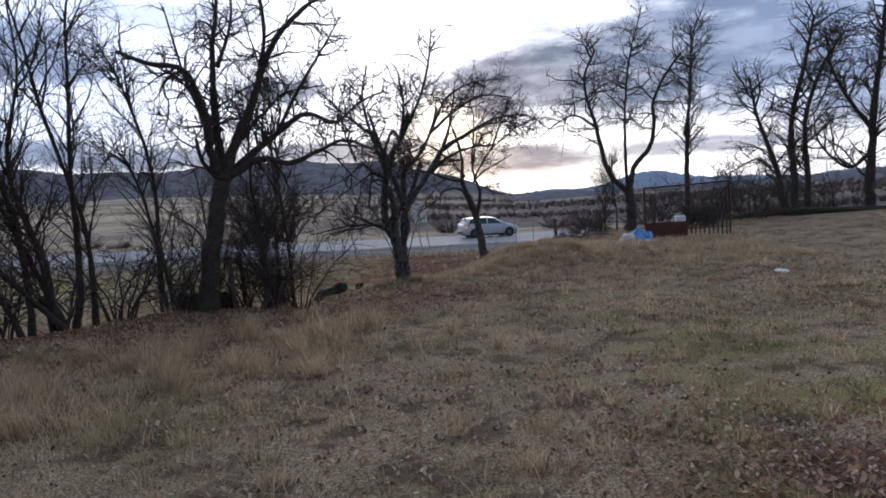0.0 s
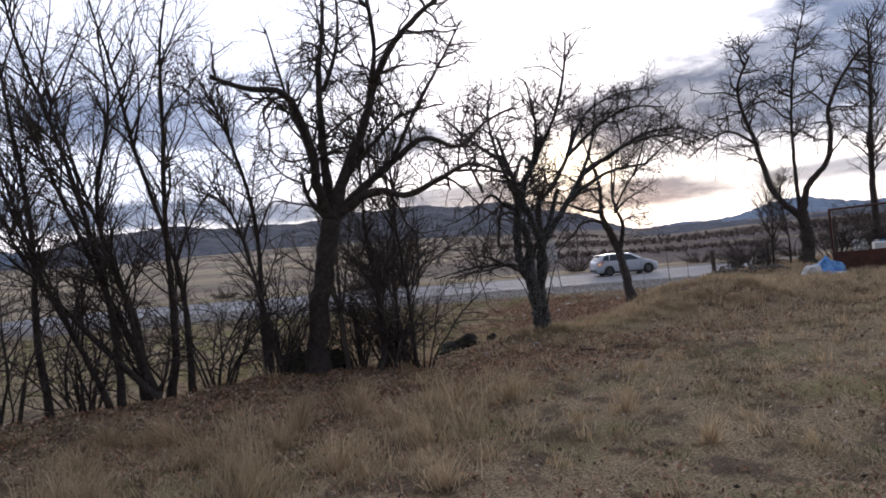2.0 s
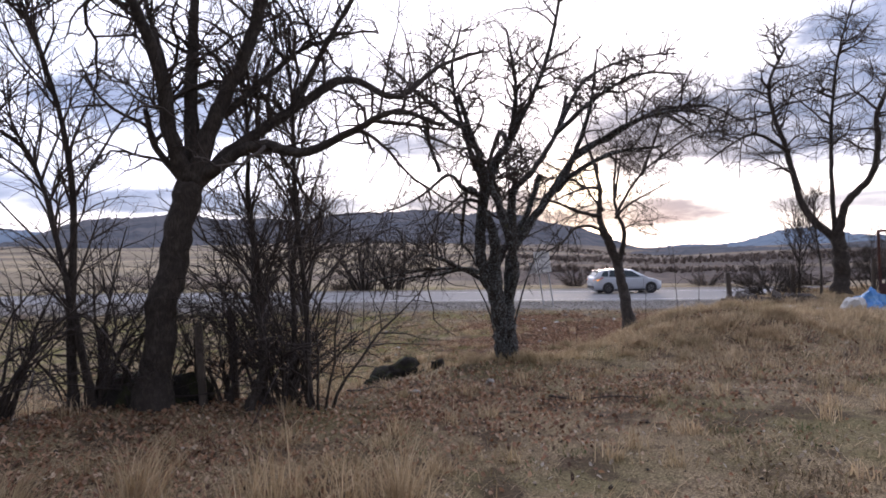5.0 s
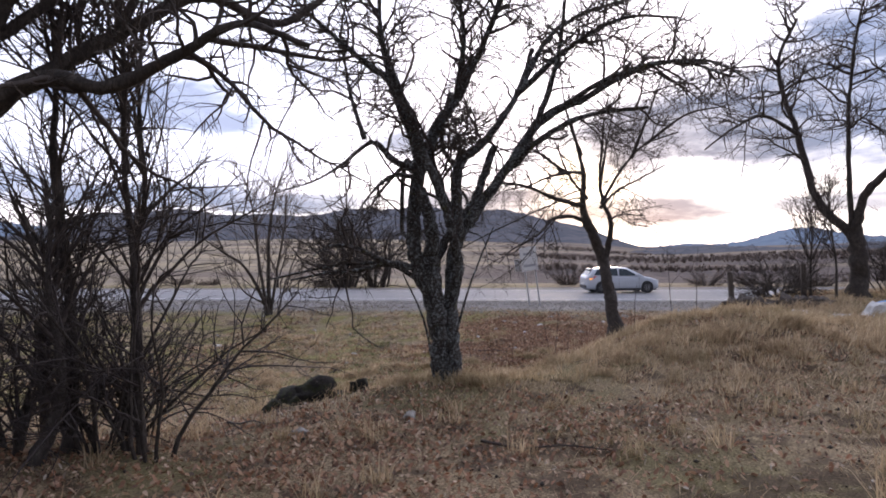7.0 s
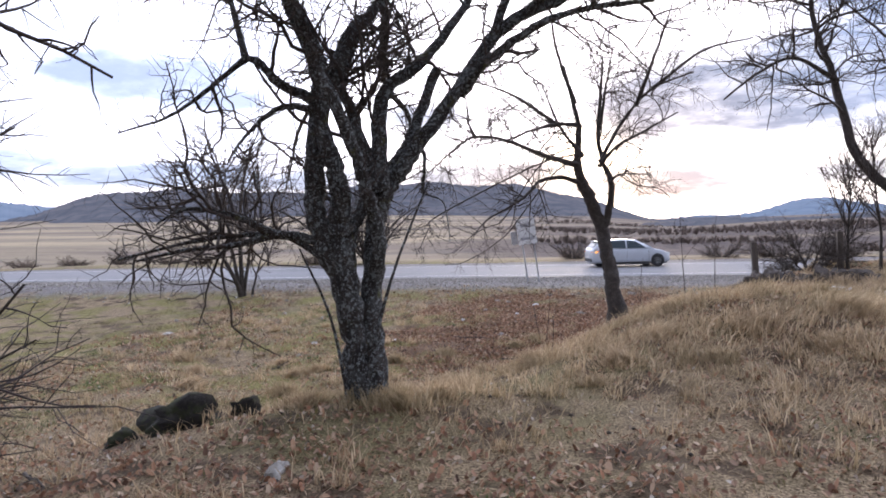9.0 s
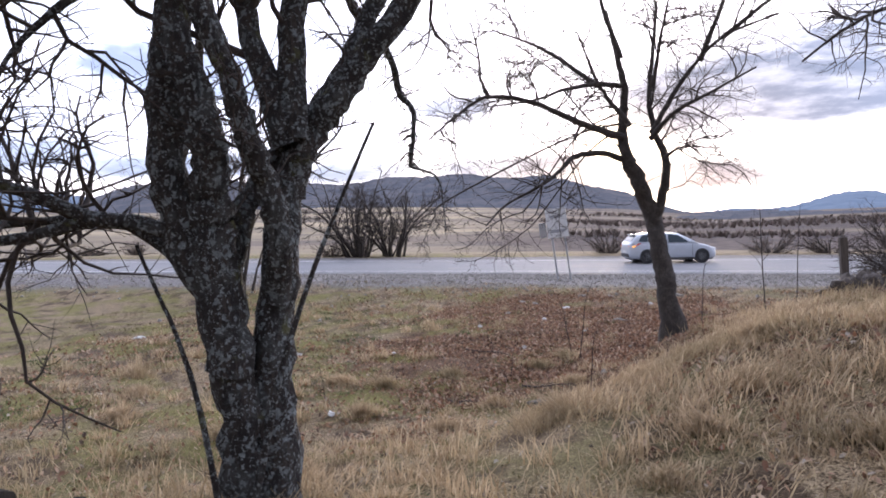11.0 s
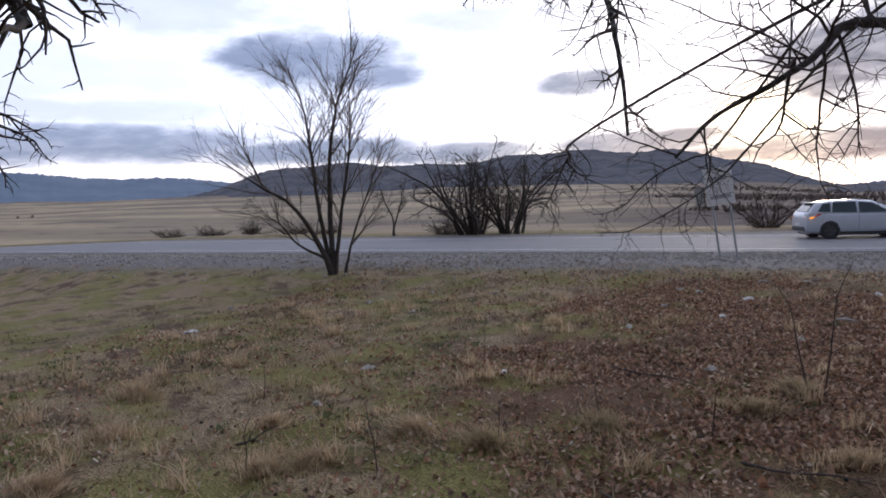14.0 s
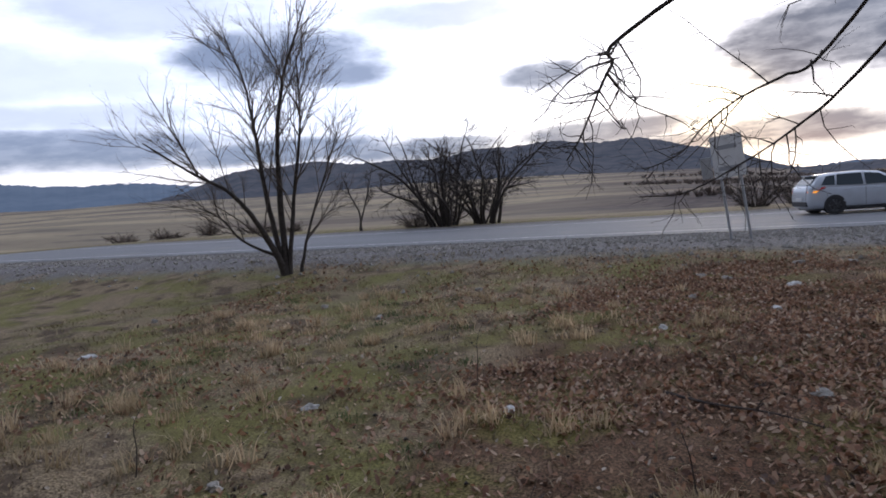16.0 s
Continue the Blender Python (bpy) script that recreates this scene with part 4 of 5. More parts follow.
tree("roadside_willow", -11.39, 32.0, [
    (0.1, 0.015, (0, 0, 0), (-0.11, -0.28, 0.74), (-0.36, -0.67, 1.6), (-0.62, -1.07, 2.17), (-1.07, -1.61, 2.6), (-1.74, -2.31, 3.34)),
    (0.08, 0.012, (0.01, 0, 0.0), (-0.3, -0.04, 1.99), (-0.48, 0.01, 3.55), (-0.68, 0.05, 4.83), (-1.06, -0.04, 5.98)),
    (0.09, 0.012, (0.01, 0, 0.0), (0.03, 0.07, 1.96), (0.07, 0.15, 3.35), (0.28, 0.36, 4.86), (0.56, 0.62, 5.83), (0.83, 0.88, 6.79)),
    (0.07, 0.012, (0.07, 0.05, 0.0), (0.4, 0.14, 1.93), (0.73, 0.22, 3.68), (0.86, 0.15, 5.27)),
    (0.045, 0.01, (0.29, 0.22, 0.0), (0.54, 0.49, 1.2), (0.9, 0.85, 2.44), (1.25, 1.2, 3.7)),
    (0.045, 0.01, (-0.04, -0.08, 0.43), (-0.56, -0.75, 0.94), (-0.74, -1.23, 1.52), (-0.93, -1.7, 1.81))],
    [(120, 2.1, 0.36, 0.12, 0.08, 7, 0.018, 0.2), (700, 1.2, 0.36, 0.12, 0.1, 6, 0.009, 0.15), (3200, 0.6, 0.38, 0.1, 0.12, 4, 0.006, 0.1)],
    "leafless many-stemmed young willow on a gravelly bank", 18, twig=M_TWIG_PALE, stems=5, trunk_bears=True, flare=1.2)
tree("small_bare_tree", -19.5, 49.9, [
    (0.07, 0.012, (0, 0, 0), (0, 0, 1.0), (-0.35, -0.2, 2.0), (-0.6, -0.37, 3.0)),
    (0.055, 0.012, (0, 0, 0.35), (0.4, 0.39, 2.0), (0.75, 0.7, 3.7))],
    [(40, 0.8, 0.45, 0.15, 0.15, 6, 0.02, 0.2), (240, 0.4, 0.5, 0.1, 0.2, 5, 0.011, 0.1), (500, 0.2, 0.5, 0.1, 0.2, 3, 0.008, 0.1)],
    "small bare tree beyond the road", 19, stems=1, trunk_bears=True)

SAPLING = [(26, 1.7, 0.40, 0.2, 0.11, 8, 0.016, 0.2), (200, 0.95, 0.45, 0.1, 0.15, 6, 0.0085, 0.1), (800, 0.45, 0.52, 0.08, 0.2, 4, 0.0055, 0.1)]
SAPLINGS = [
    (-6.26, 10.67, 0.07, (0.11, 0.09, 0.72), (0.12, 0.12, 1.72), (0.12, 0.14, 2.65), (0.2, 0.2, 4.08), (0.25, 0.26, 5.28), (0.47, 0.42, 6.5)),
    (-5.99, 10.82, 0.06, (0.01, 0.03, 1.0), (-0.06, 0.01, 1.93), (-0.4, -0.17, 3.56), (-0.57, -0.25, 4.73), (-0.8, -0.37, 5.97)),
    (-6.62, 10.1, 0.06, (-0.01, 0.02, 1.14), (-0.16, -0.06, 2.41), (-0.4, -0.21, 3.76), (-0.7, -0.4, 5.07), (-0.81, -0.45, 5.84)),
    (-6.37, 10.36, 0.06, (-0.07, -0.03, 1.13), (-0.31, -0.16, 2.12), (-0.37, -0.17, 3.01), (-0.17, -0.02, 4.21), (-0.22, -0.02, 5.35)),
    (-5.13, 11.54, 0.06, (-0.01, 0.02, 0.88), (0.01, 0.06, 2.48), (-0.26, -0.04, 3.85), (-0.57, -0.17, 4.75)),
    (-4.91, 11.57, 0.045, (-0.2, -0.07, 1.26), (-0.42, -0.14, 2.35), (-0.68, -0.23, 2.99)),
    (-3.57, 12.65, 0.06, (0.01, 0.03, 1.19), (-0.11, 0.02, 2.36), (-0.1, 0.05, 3.04), (-0.16, 0.06, 4.31)),
    (-3.09, 12.88, 0.04, (-0.02, 0.02, 1.31), (-0.11, 0.02, 2.49), (-0.11, 0.05, 3.47), (-0.19, 0.06, 4.66)),
    (-3.53, 13.27, 0.05, (0.07, 0.07, 0.84), (0.06, 0.08, 1.57), (0.14, 0.16, 2.26), (0.1, 0.16, 3.0), (0.13, 0.19, 3.81)),
    (-3.54, 12.26, 0.06, (0.12, 0.16, 0.52), (0.04, 0.13, 1.31), (0.04, 0.18, 1.93)),
    (-7.3, 9.6, 0.06, (-0.1, 0.02, 1.2), (-0.1, 0.1, 2.6), (-0.3, 0.1, 4.4), (-0.4, 0.1, 6.2)),
    (-7.9, 8.9, 0.06, (0.1, 0.02, 1.2), (0.0, 0.1, 2.6), (-0.2, 0.1, 4.4), (-0.5, 0.1, 6.0)),
    (-6.16, 10.3, 0.06, (-0.3, -0.05, 0.8), (-0.65, -0.1, 1.7), (-1.05, -0.15, 2.8), (-1.4, -0.2, 3.8), (-1.7, -0.2, 4.8)),
    (-6.25, 10.25, 0.05, (-0.15, 0.0, 0.9), (-0.35, 0.0, 1.9), (-0.75, -0.05, 3.2), (-1.0, -0.1, 4.4)),
    (-6.1, 10.2, 0.055, (-0.5, -0.1, 0.6), (-1.1, -0.2, 1.3), (-1.7, -0.3, 2.2), (-2.1, -0.3, 3.2)),
    (-6.7, 10.0, 0.05, (-0.3, -0.05, 0.8), (-0.8, -0.1, 1.9), (-1.2, -0.1, 3.2), (-1.5, -0.1, 4.4)),
    (-8.3, 9.4, 0.05, (-0.2, 0.0, 0.9), (-0.2, 0.0, 2.0), (-0.5, 0.0, 3.4), (-0.6, 0.0, 4.8)),
    (-8.9, 9.0, 0.05, (0.1, 0.0, 0.9), (0.2, 0.0, 2.0), (0.1, 0.0, 3.4), (0.2, 0.0, 4.8)),
    (7.0, 25.6, 0.035, (0.03, 0, 0.9), (-0.05, 0, 1.8), (-0.1, 0.0, 2.8)),
    (6.9, 27.0, 0.035, (0.03, 0, 0.9), (0.1, 0, 1.8), (0.05, 0.0, 2.5)),
]
for i, (x, y, r, *pts) in enumerate(SAPLINGS):
    tree("sapling", x, y, [(r, 0.012, (0, 0, 0), *pts)], SAPLING, "tall thin leafless sapling in a hedge" if x < 0 else "thin leafless sapling at a field's edge", 30 + i, group="hedge saplings" if x < 0 else "field saplings", flare=1.2)


def shrub(name, x, y, stems, tall, wide, levels, label, seed, mat=None, group="", lean=(0, 0), thick=0.02):
    g = np.random.default_rng(seed)
    ob = thing(name, pose(x, y, float(height(x, y))), label, "shrub", group)
    k = 9
    a = g.random(stems) * 2 * np.pi
    P = np.empty((stems, k, 3))
    P[:, 0] = np.stack([np.cos(a), np.sin(a), np.zeros(stems)], -1) * (g.random(stems) * 0.35 * wide * 0.5)[:, None]
    P[:, 0, 2] = -0.08
    D = np.stack([np.cos(a) * wide / tall * (0.2 + 0.7 * g.random(stems)) + lean[0], np.sin(a) * wide / tall * (0.2 + 0.7 * g.random(stems)) + lean[1], np.ones(stems)], -1)
    ln = tall * (0.55 + 0.55 * g.random(stems))
    for j in range(1, k):
        D = D / np.linalg.norm(D, axis=1, keepdims=True)
        P[:, j] = P[:, j - 1] + D * (ln / (k - 1))[:, None]
        D = D + g.normal(0, 0.13, D.shape) + np.array([0, 0, -0.04])
    R = (thick * (0.6 + 0.7 * g.random(stems)))[:, None] * np.linspace(1, 0.25, k)[None]
    for line, radius in zip(P, R):
        V, F = tubes(line[None], radius[None], 5)
        part("stem", np_mesh("stem", V, F, M_BARK, True), None, ob)
    tagged(part("crown", crown_mesh("crown", branches(g, P, R, levels), mat or M_TWIG_DARK, (4, 3, 3)), None, ob), kind="stuff")
    return ob


HEDGE = [(80, 1.1, 0.52, 0.0, 0.18, 6, 0.011, 0.12, 0.03), (380, 0.6, 0.56, 0.0, 0.22, 5, 0.006, 0.1), (600, 0.26, 0.6, 0.0, 0.22, 3, 0.005, 0.1)]
for i, (x, y, n, tall, wide) in enumerate([
        (-8.6, 8.6, 12, 2.3, 1.5), (-7.6, 9.1, 14, 2.2, 1.6), (-7.0, 9.9, 14, 2.0, 1.4), (-6.3, 10.3, 12, 2.0, 1.3), (-5.7, 11.0, 12, 1.9, 1.3),
        (-5.1, 11.7, 14, 2.0, 1.3), (-4.6, 12.2, 10, 1.6, 1.2), (-3.9, 12.4, 10, 1.8, 1.2), (-3.4, 12.8, 12, 2.1, 1.4), (-3.0, 12.9, 10, 2.3, 1.3), (-3.6, 13.5, 10, 1.6, 1.3)]):
    shrub("hedge_shrub", x, y, n, tall, wide, HEDGE, "dense tangle of dark leafless hedge stems", 60 + i, group="hedge shrubs")
FAR = [(160, 1.9, 0.5, 0.0, 0.16, 6, 0.03, 0.1, 0.02), (1000, 1.0, 0.55, 0.0, 0.2, 5, 0.016, 0.1), (2600, 0.5, 0.55, 0.0, 0.2, 3, 0.012, 0.1)]
shrub("roadside_thicket", -14.6, 50.4, 16, 6.3, 5.0, FAR, "wide leafless thicket beyond the road", 80, M_TWIG, thick=0.09)
shrub("roadside_thicket", -12.6, 50.8, 14, 5.8, 4.8, FAR, "wide leafless thicket beyond the road", 81, M_TWIG, thick=0.08)
LOW = [(260, 0.55, 0.55, 0.0, 0.2, 5, 0.02, 0.0), (1300, 0.3, 0.55, 0.0, 0.2, 4, 0.014, 0.1)]
for i, (x, y, w, h) in enumerate([(-40, 56, 4, 1.0), (-35, 55, 3, 1.3), (-30, 54, 4, 1.2), (-27, 53.5, 3.5, 0.9), (-16.5, 51, 2.6, 1.2), (-14.6, 51, 2.4, 1.2), (0.5, 54, 3, 1.8), (2.5, 55, 3, 1.8), (9.5, 53, 4, 1.5), (12.5, 53, 4, 1.6), (16, 52.5, 4, 1.6), (-47, 58, 4, 1.2)]):
    shrub("low_bush", x, y, 30, h * 1.3, w, LOW, "low brown leafless bush on the far verge", 90 + i, M_SCRUB, "far verge bushes", thick=0.03)
for i, (x, y, n, tall, wide) in enumerate([(6.2, 27.2, 14, 1.3, 1.6), (9.3, 27.8, 16, 2.0, 2.0), (12.0, 28.5, 18, 2.4, 2.6), (14.5, 29.5, 18, 2.8, 2.8), (13.2, 31.0, 18, 3.0, 3.0), (17.0, 31.5, 18, 2.6, 2.8), (20.0, 32.0, 18, 3.0, 3.0), (23.5, 31.0, 18, 3.4, 3.0), (10.5, 26.4, 10, 1.2, 1.2), (26.0, 30.0, 18, 4.0, 3.0)]):
    shrub("boundary_shrub", x, y, n, tall * 1.25, wide * 1.2, [(220, 1.1, 0.5, 0.0, 0.18, 5, 0.014, 0.1), (2200, 0.55, 0.55, 0.0, 0.2, 3, 0.011, 0.1)], "brown leafless shrub along the field boundary", 110 + i, M_TWIG, "boundary shrubs")

# ---- parked car ----
def loft(stations, section):
    """A shell through mirrored cross-sections along x."""
    bm = bmesh.new()
    rings = []
    for st in stations:
        half = section(*st)
        pts = half + [(-y, z) for y, z in reversed(half) if abs(y) > 1e-6]
        rings.append([bm.verts.new((st[0], y, z)) for y, z in pts])
    for a, b in zip(rings, rings[1:]):
        for i in range(len(a)):
            j = (i + 1) % len(a)
            bm.faces.new((a[i], a[j], b[j], b[i]))
    bm.faces.new(rings[0])
    bm.faces.new(rings[-1])
    return bm


def soften(bm, cuts=1, round_off=0.25):
    bmesh.ops.recalc_face_normals(bm, faces=bm.faces)
    for _ in range(cuts):
        bmesh.ops.subdivide_edges(bm, edges=bm.edges[:], cuts=1, use_grid_fill=True, smooth=round_off)
    return bm


def pane(points, inset=0.006, wide=None):
    """A thin glass plate through given corners."""
    bm = bmesh.new()
    f = bm.faces.new([bm.verts.new(p) for p in points])
    f.normal_update()
    n = f.normal.copy()
    made = bmesh.ops.extrude_face_region(bm, geom=[f])
    bmesh.ops.translate(bm, vec=n * inset, verts=[v for v in made["geom"] if isinstance(v, bmesh.types.BMVert)])
    return bm


def car(m):
    ob = thing("parked_car", m, "silver five-door hatchback with amber indicator, stopped on the road", "car")
    lower = [(-2.13, 0.40, 0.78, 0.68), (-2.07, 0.28, 0.99, 0.78), (-1.88, 0.23, 1.01, 0.85), (-1.35, 0.2, 0.99, 0.88), (-0.4, 0.18, 0.96, 0.885), (0.5, 0.18, 0.94, 0.885), (1.0, 0.18, 0.95, 0.87), (1.5, 0.2, 0.87, 0.85), (1.88, 0.22, 0.75, 0.78), (2.06, 0.26, 0.64, 0.66), (2.14, 0.34, 0.53, 0.5)]
    body = part("body", soften(loft(lower, lambda x, zb, zt, w: [(w * 0.9, zb), (w, zb + 0.12), (w * 1.01, (zb + zt) / 2), (w * 0.985, zt - 0.12), (w * 0.93, zt - 0.01), (w * 0.5, zt + 0.015), (0, zt + 0.025)])), M_PAINT, ob, smooth=True)
    roofline = [(-2.02, 1.03), (-1.72, 1.37), (-1.2, 1.455), (-0.3, 1.475), (0.25, 1.43), (0.7, 1.22), (1.15, 0.96)]

    def zr(x):
        return float(np.interp(x, [p[0] for p in roofline], [p[1] for p in roofline]))

    def side(x, z):
        top = zr(x) - 0.05
        f = min(1, max(0, (z - 0.95) / max(0.05, top - 0.95)))
        return 0.835 - 0.215 * f * (top - 0.95) / 0.46

    part("cabin", soften(loft([(x, z) for x, z in roofline], lambda x, z: [(0.81, 0.9), (side(x, 0.95), 0.95), (side(x, z - 0.05), max(0.951, z - 0.05)), (side(x, z) - 0.12, max(0.955, z - 0.005)), (0, max(0.957, z + 0.012))]), 1, 0.0), M_PAINT, ob, smooth=True)
    for s in (-1, 1):
        shapes = [[(-1.72, 1.04), (-1.28, 1.02), (-1.22, 1.37), (-1.52, 1.33)], [(-1.22, 1.01), (-0.36, 0.985), (-0.34, 1.395), (-1.14, 1.385)], [(-0.27, 0.985), (0.74, 0.985), (0.62, 1.08), (0.22, 1.34), (-0.25, 1.39)]]
        for shape in shapes:
            pts = [(x, s * (side(x, z) + 0.016), z) for x, z in shape]
            part("side_window", pane(pts if s < 0 else pts[::-1], 0.006), M_GLASS, ob, "dark tinted glass")
        for xw in (-1.31, 1.33):
            arch = bmesh.new()
            rod(arch, (xw, s * 0.70, 0.335), (xw, s * 0.893, 0.335), 0.352, 28)
            part("wheel_arch", arch, M_PLASTIC, ob)
            tyre = bmesh.new()
            n, k = 32, 10
            rings = [[tyre.verts.new((xw + math.cos(a) * (0.262 + 0.055 * math.cos(b)), s * (0.80 + 0.10 * math.sin(b)), 0.315 + math.sin(a) * (0.262 + 0.055 * math.cos(b)))) for b in [2 * math.pi * j / k for j in range(k)]] for a in [2 * math.pi * i / n for i in range(n)]]
            for i in range(n):
                for j in range(k):
                    tyre.faces.new((rings[i][j], rings[(i + 1) % n][j], rings[(i + 1) % n][(j + 1) % k], rings[i][(j + 1) % k]))
            wheel = part("wheel", tyre, M_RUBBER, ob, "black tyre with a pale rim", True)
            rim = bmesh.new()
            rod(rim, (xw, s * 0.84, 0.315), (xw, s * 0.87, 0.315), 0.06, 16)
            for i in range(10):
                a = 2 * math.pi * i / 10
                box(rim, 0.04, 0.205, -0.018, 0.018, -0.02, 0.02, 0, Matrix.Translation((xw, s * 0.875, 0.315)) @ Matrix.Rotation(a, 4, "Y"))
            rod(rim, (xw, s * 0.76, 0.315), (xw, s * 0.80, 0.315), 0.2, 28)
            part("rim", rim, M_RIM, wheel)
        for xh in (-0.95, 0.02):
            part("door_handle", box(bmesh.new(), xh - 0.09, xh + 0.09, s * 0.90 - 0.012, s * 0.90 + 0.012, 0.83, 0.86, 0.008), M_PAINT, ob)
        for xd in (-0.31, 0.86):
            part("door_seam", box(bmesh.new(), xd - 0.005, xd + 0.005, s * 0.893 - 0.003, s * 0.893 + 0.003, 0.3, 0.9), M_PLASTIC, ob)
        part("side_mirror", box(bmesh.new(), 0.62, 0.80, s * 0.98 - 0.09, s * 0.98 + 0.09, 0.95, 1.08, 0.04), M_PAINT, ob)
        part("tail_light", pane([(-2.13, s * 0.60, 0.80), (-1.84, s * 0.895, 0.84), (-1.60, s * 0.90, 0.955), (-2.08, s * 0.56, 0.97)][:: 1 if s < 0 else -1], 0.02), M_RED, ob, "red lamp lens")
        part("indicator", pane([(-2.10, s * 0.68, 0.775), (-1.93, s * 0.885, 0.785), (-1.84, s * 0.905, 0.845), (-2.12, s * 0.66, 0.825)][:: 1 if s < 0 else -1], 0.025), M_AMBER, ob, "glowing amber lamp lens")
        part("headlight", pane([(1.72, s * 0.845, 0.70), (2.08, s * 0.64, 0.62), (2.04, s * 0.64, 0.70), (1.60, s * 0.84, 0.80)][:: 1 if s < 0 else -1], 0.015), M_LAMP, ob, "clear lamp lens")
        part("sill", box(bmesh.new(), -0.95, 0.95, s * 0.87 - 0.02, s * 0.87 + 0.02, 0.19, 0.27, 0.01), M_PLASTIC, ob)
    part("rear_window", pane([(-2.015, 0.6, 1.07), (-2.015, -0.6, 1.07), (-1.765, -0.5, 1.34), (-1.765, 0.5, 1.34)], 0.012), M_GLASS, ob, "dark tinted glass")
    part("windscreen", pane([(1.08, -0.68, 1.02), (1.08, 0.68, 1.02), (0.32, 0.52, 1.405), (0.32, -0.52, 1.405)], 0.012), M_GLASS, ob, "dark tinted glass")
    part("roof_spoiler", box(bmesh.new(), -1.86, -1.6, -0.52, 0.52, 1.37, 1.405, 0.012), M_PAINT, ob)
    part("rear_bumper_insert", box(bmesh.new(), -2.16, -2.05, -0.62, 0.62, 0.30, 0.47, 0.03), M_PLASTIC, ob)
    part("number_plate", box(bmesh.new(), -2.165, -2.15, -0.26, 0.26, 0.50, 0.61, 0.004), M_SIGN, ob, "blank white plate")
    part("aerial", rod(bmesh.new(), (-1.35, 0, 1.45), (-1.5, 0, 1.6), 0.006), M_PLASTIC, ob)
    part("underside", box(bmesh.new(), -1.9, 1.9, -0.72, 0.72, 0.15, 0.24, 0.02), M_PLASTIC, ob)
    return ob


CAR_X, CAR_Y = 3.25, 45.0
car(Matrix.Translation((CAR_X, CAR_Y, float(road_level(CAR_X)))) @ Matrix.Rotation(radians(15), 4, "Z") @ Matrix.Rotation(radians(1.2), 4, "Y") @ Matrix.Diagonal((0.96, 0.96, 0.96, 1)))


# ---- road sign ----
def ground_pose(x, y, dz=0.0, rx=0, ry=0, rz=0):
    return pose(x, y, float(height(x, y)) + dz, rx, ry, rz)


sign = thing("road_sign", ground_pose(-0.95, 35.6, 0, 0, -6, 14), "leaning white place-name sign on two galvanised posts", "road sign")
for x in (-0.22, 0.22):
    part("post", rod(bmesh.new(), (x, 0, -0.25), (x, 0, 2.35), 0.03, 10), M_METAL, sign)
plate = part("sign_plate", box(bmesh.new(), -0.36, 0.36, -0.045, -0.032, 1.5, 2.5, 0.004), M_SIGN, sign, "white sheet-metal plate")
for z, w in ((2.22, 0.22), (1.72, 0.26)):
    part("lettering_bar", box(bmesh.new(), -w, w, -0.052, -0.045, z - 0.05, z + 0.05), M_LETTER, plate)
part("second_plate", box(bmesh.new(), -0.62, -0.38, 0.035, 0.047, 1.55, 2.05, 0.004), M_METAL, sign, "bare grey back of a smaller plate")
part("rail", box(bmesh.new(), -0.6, 0.3, 0.03, 0.045, 1.78, 1.83), M_METAL, sign)


# ---- old gate and rubbish ----
gate = thing("gate_frame", ground_pose(8.5, 22.1, 0, 0, 0, -9), "rusty welded steel gate frame with a few pickets", "gate")
for x in (-1.4, 1.4):
    part("post", rod(bmesh.new(), (x, 0, -0.2), (x, 0, 1.78), 0.032, 8), M_RUST, gate)
part("top_rail", rod(bmesh.new(), (-1.42, 0, 1.78), (1.42, 0, 1.84), 0.028, 8), M_RUST, gate)
part("panel", box(bmesh.new(), -1.38, 0.0, -0.03, 0.0, 0.02, 0.56, 0.01), M_RUST, gate, "dark red rusty sheet-metal panel")
for i in range(9):
    x = 0.12 + i * 0.145
    part("picket", box(bmesh.new(), x - 0.025, x + 0.025, -0.02, 0.01, 0.03, 0.42 + 0.5 * ((i * 37) % 10) / 10 * (i > 5), 0.004), M_WOOD, gate)
part("lower_rail", rod(bmesh.new(), (0.0, 0, 0.3), (1.4, 0, 0.3), 0.018, 6), M_RUST, gate)

tub = thing("white_tub", gate.matrix_world @ pose(-0.18, 0.28, 0), "white plastic canister standing behind a rusty panel", "canister")
part("body", box(bmesh.new(), -0.17, 0.17, -0.14, 0.14, 0.0, 0.74, 0.05), M_PAPER, tub, smooth=True)
part("cap", rod(bmesh.new(), (0.08, 0, 0.74), (0.08, 0, 0.79), 0.04, 12), M_BLUE, tub)
part("handle", box(bmesh.new(), -0.12, 0.0, -0.02, 0.02, 0.74, 0.80, 0.012), M_PAPER, tub)

for i, (x, y, s, mat, lab) in enumerate([(6.75, 21.95, (0.9, 0.6, 0.85), M_BLUE, "crumpled bright blue plastic bag"), (6.3, 21.8, (0.6, 0.4, 0.6), M_PAPER, "crumpled white plastic bag"), (6.95, 21.6, (0.5, 0.3, 0.16), M_PAPER, "flattened white plastic sheet"), (5.9, 22.4, (0.5, 0.4, 0.14), M_PAPER, "crumpled pale plastic rubbish"), (5.4, 23.4, (0.4, 0.35, 0.12), M_PAPER, "crumpled pale plastic rubbish")]):
    bag = part("rubbish_bag", lump(s, i * 3.7 + 1, 0.55), mat)
    bag.matrix_world = ground_pose(x, y, 0.06 * s[2])
    tagged(bag, lab, "rubbish bag", "dumped bags")

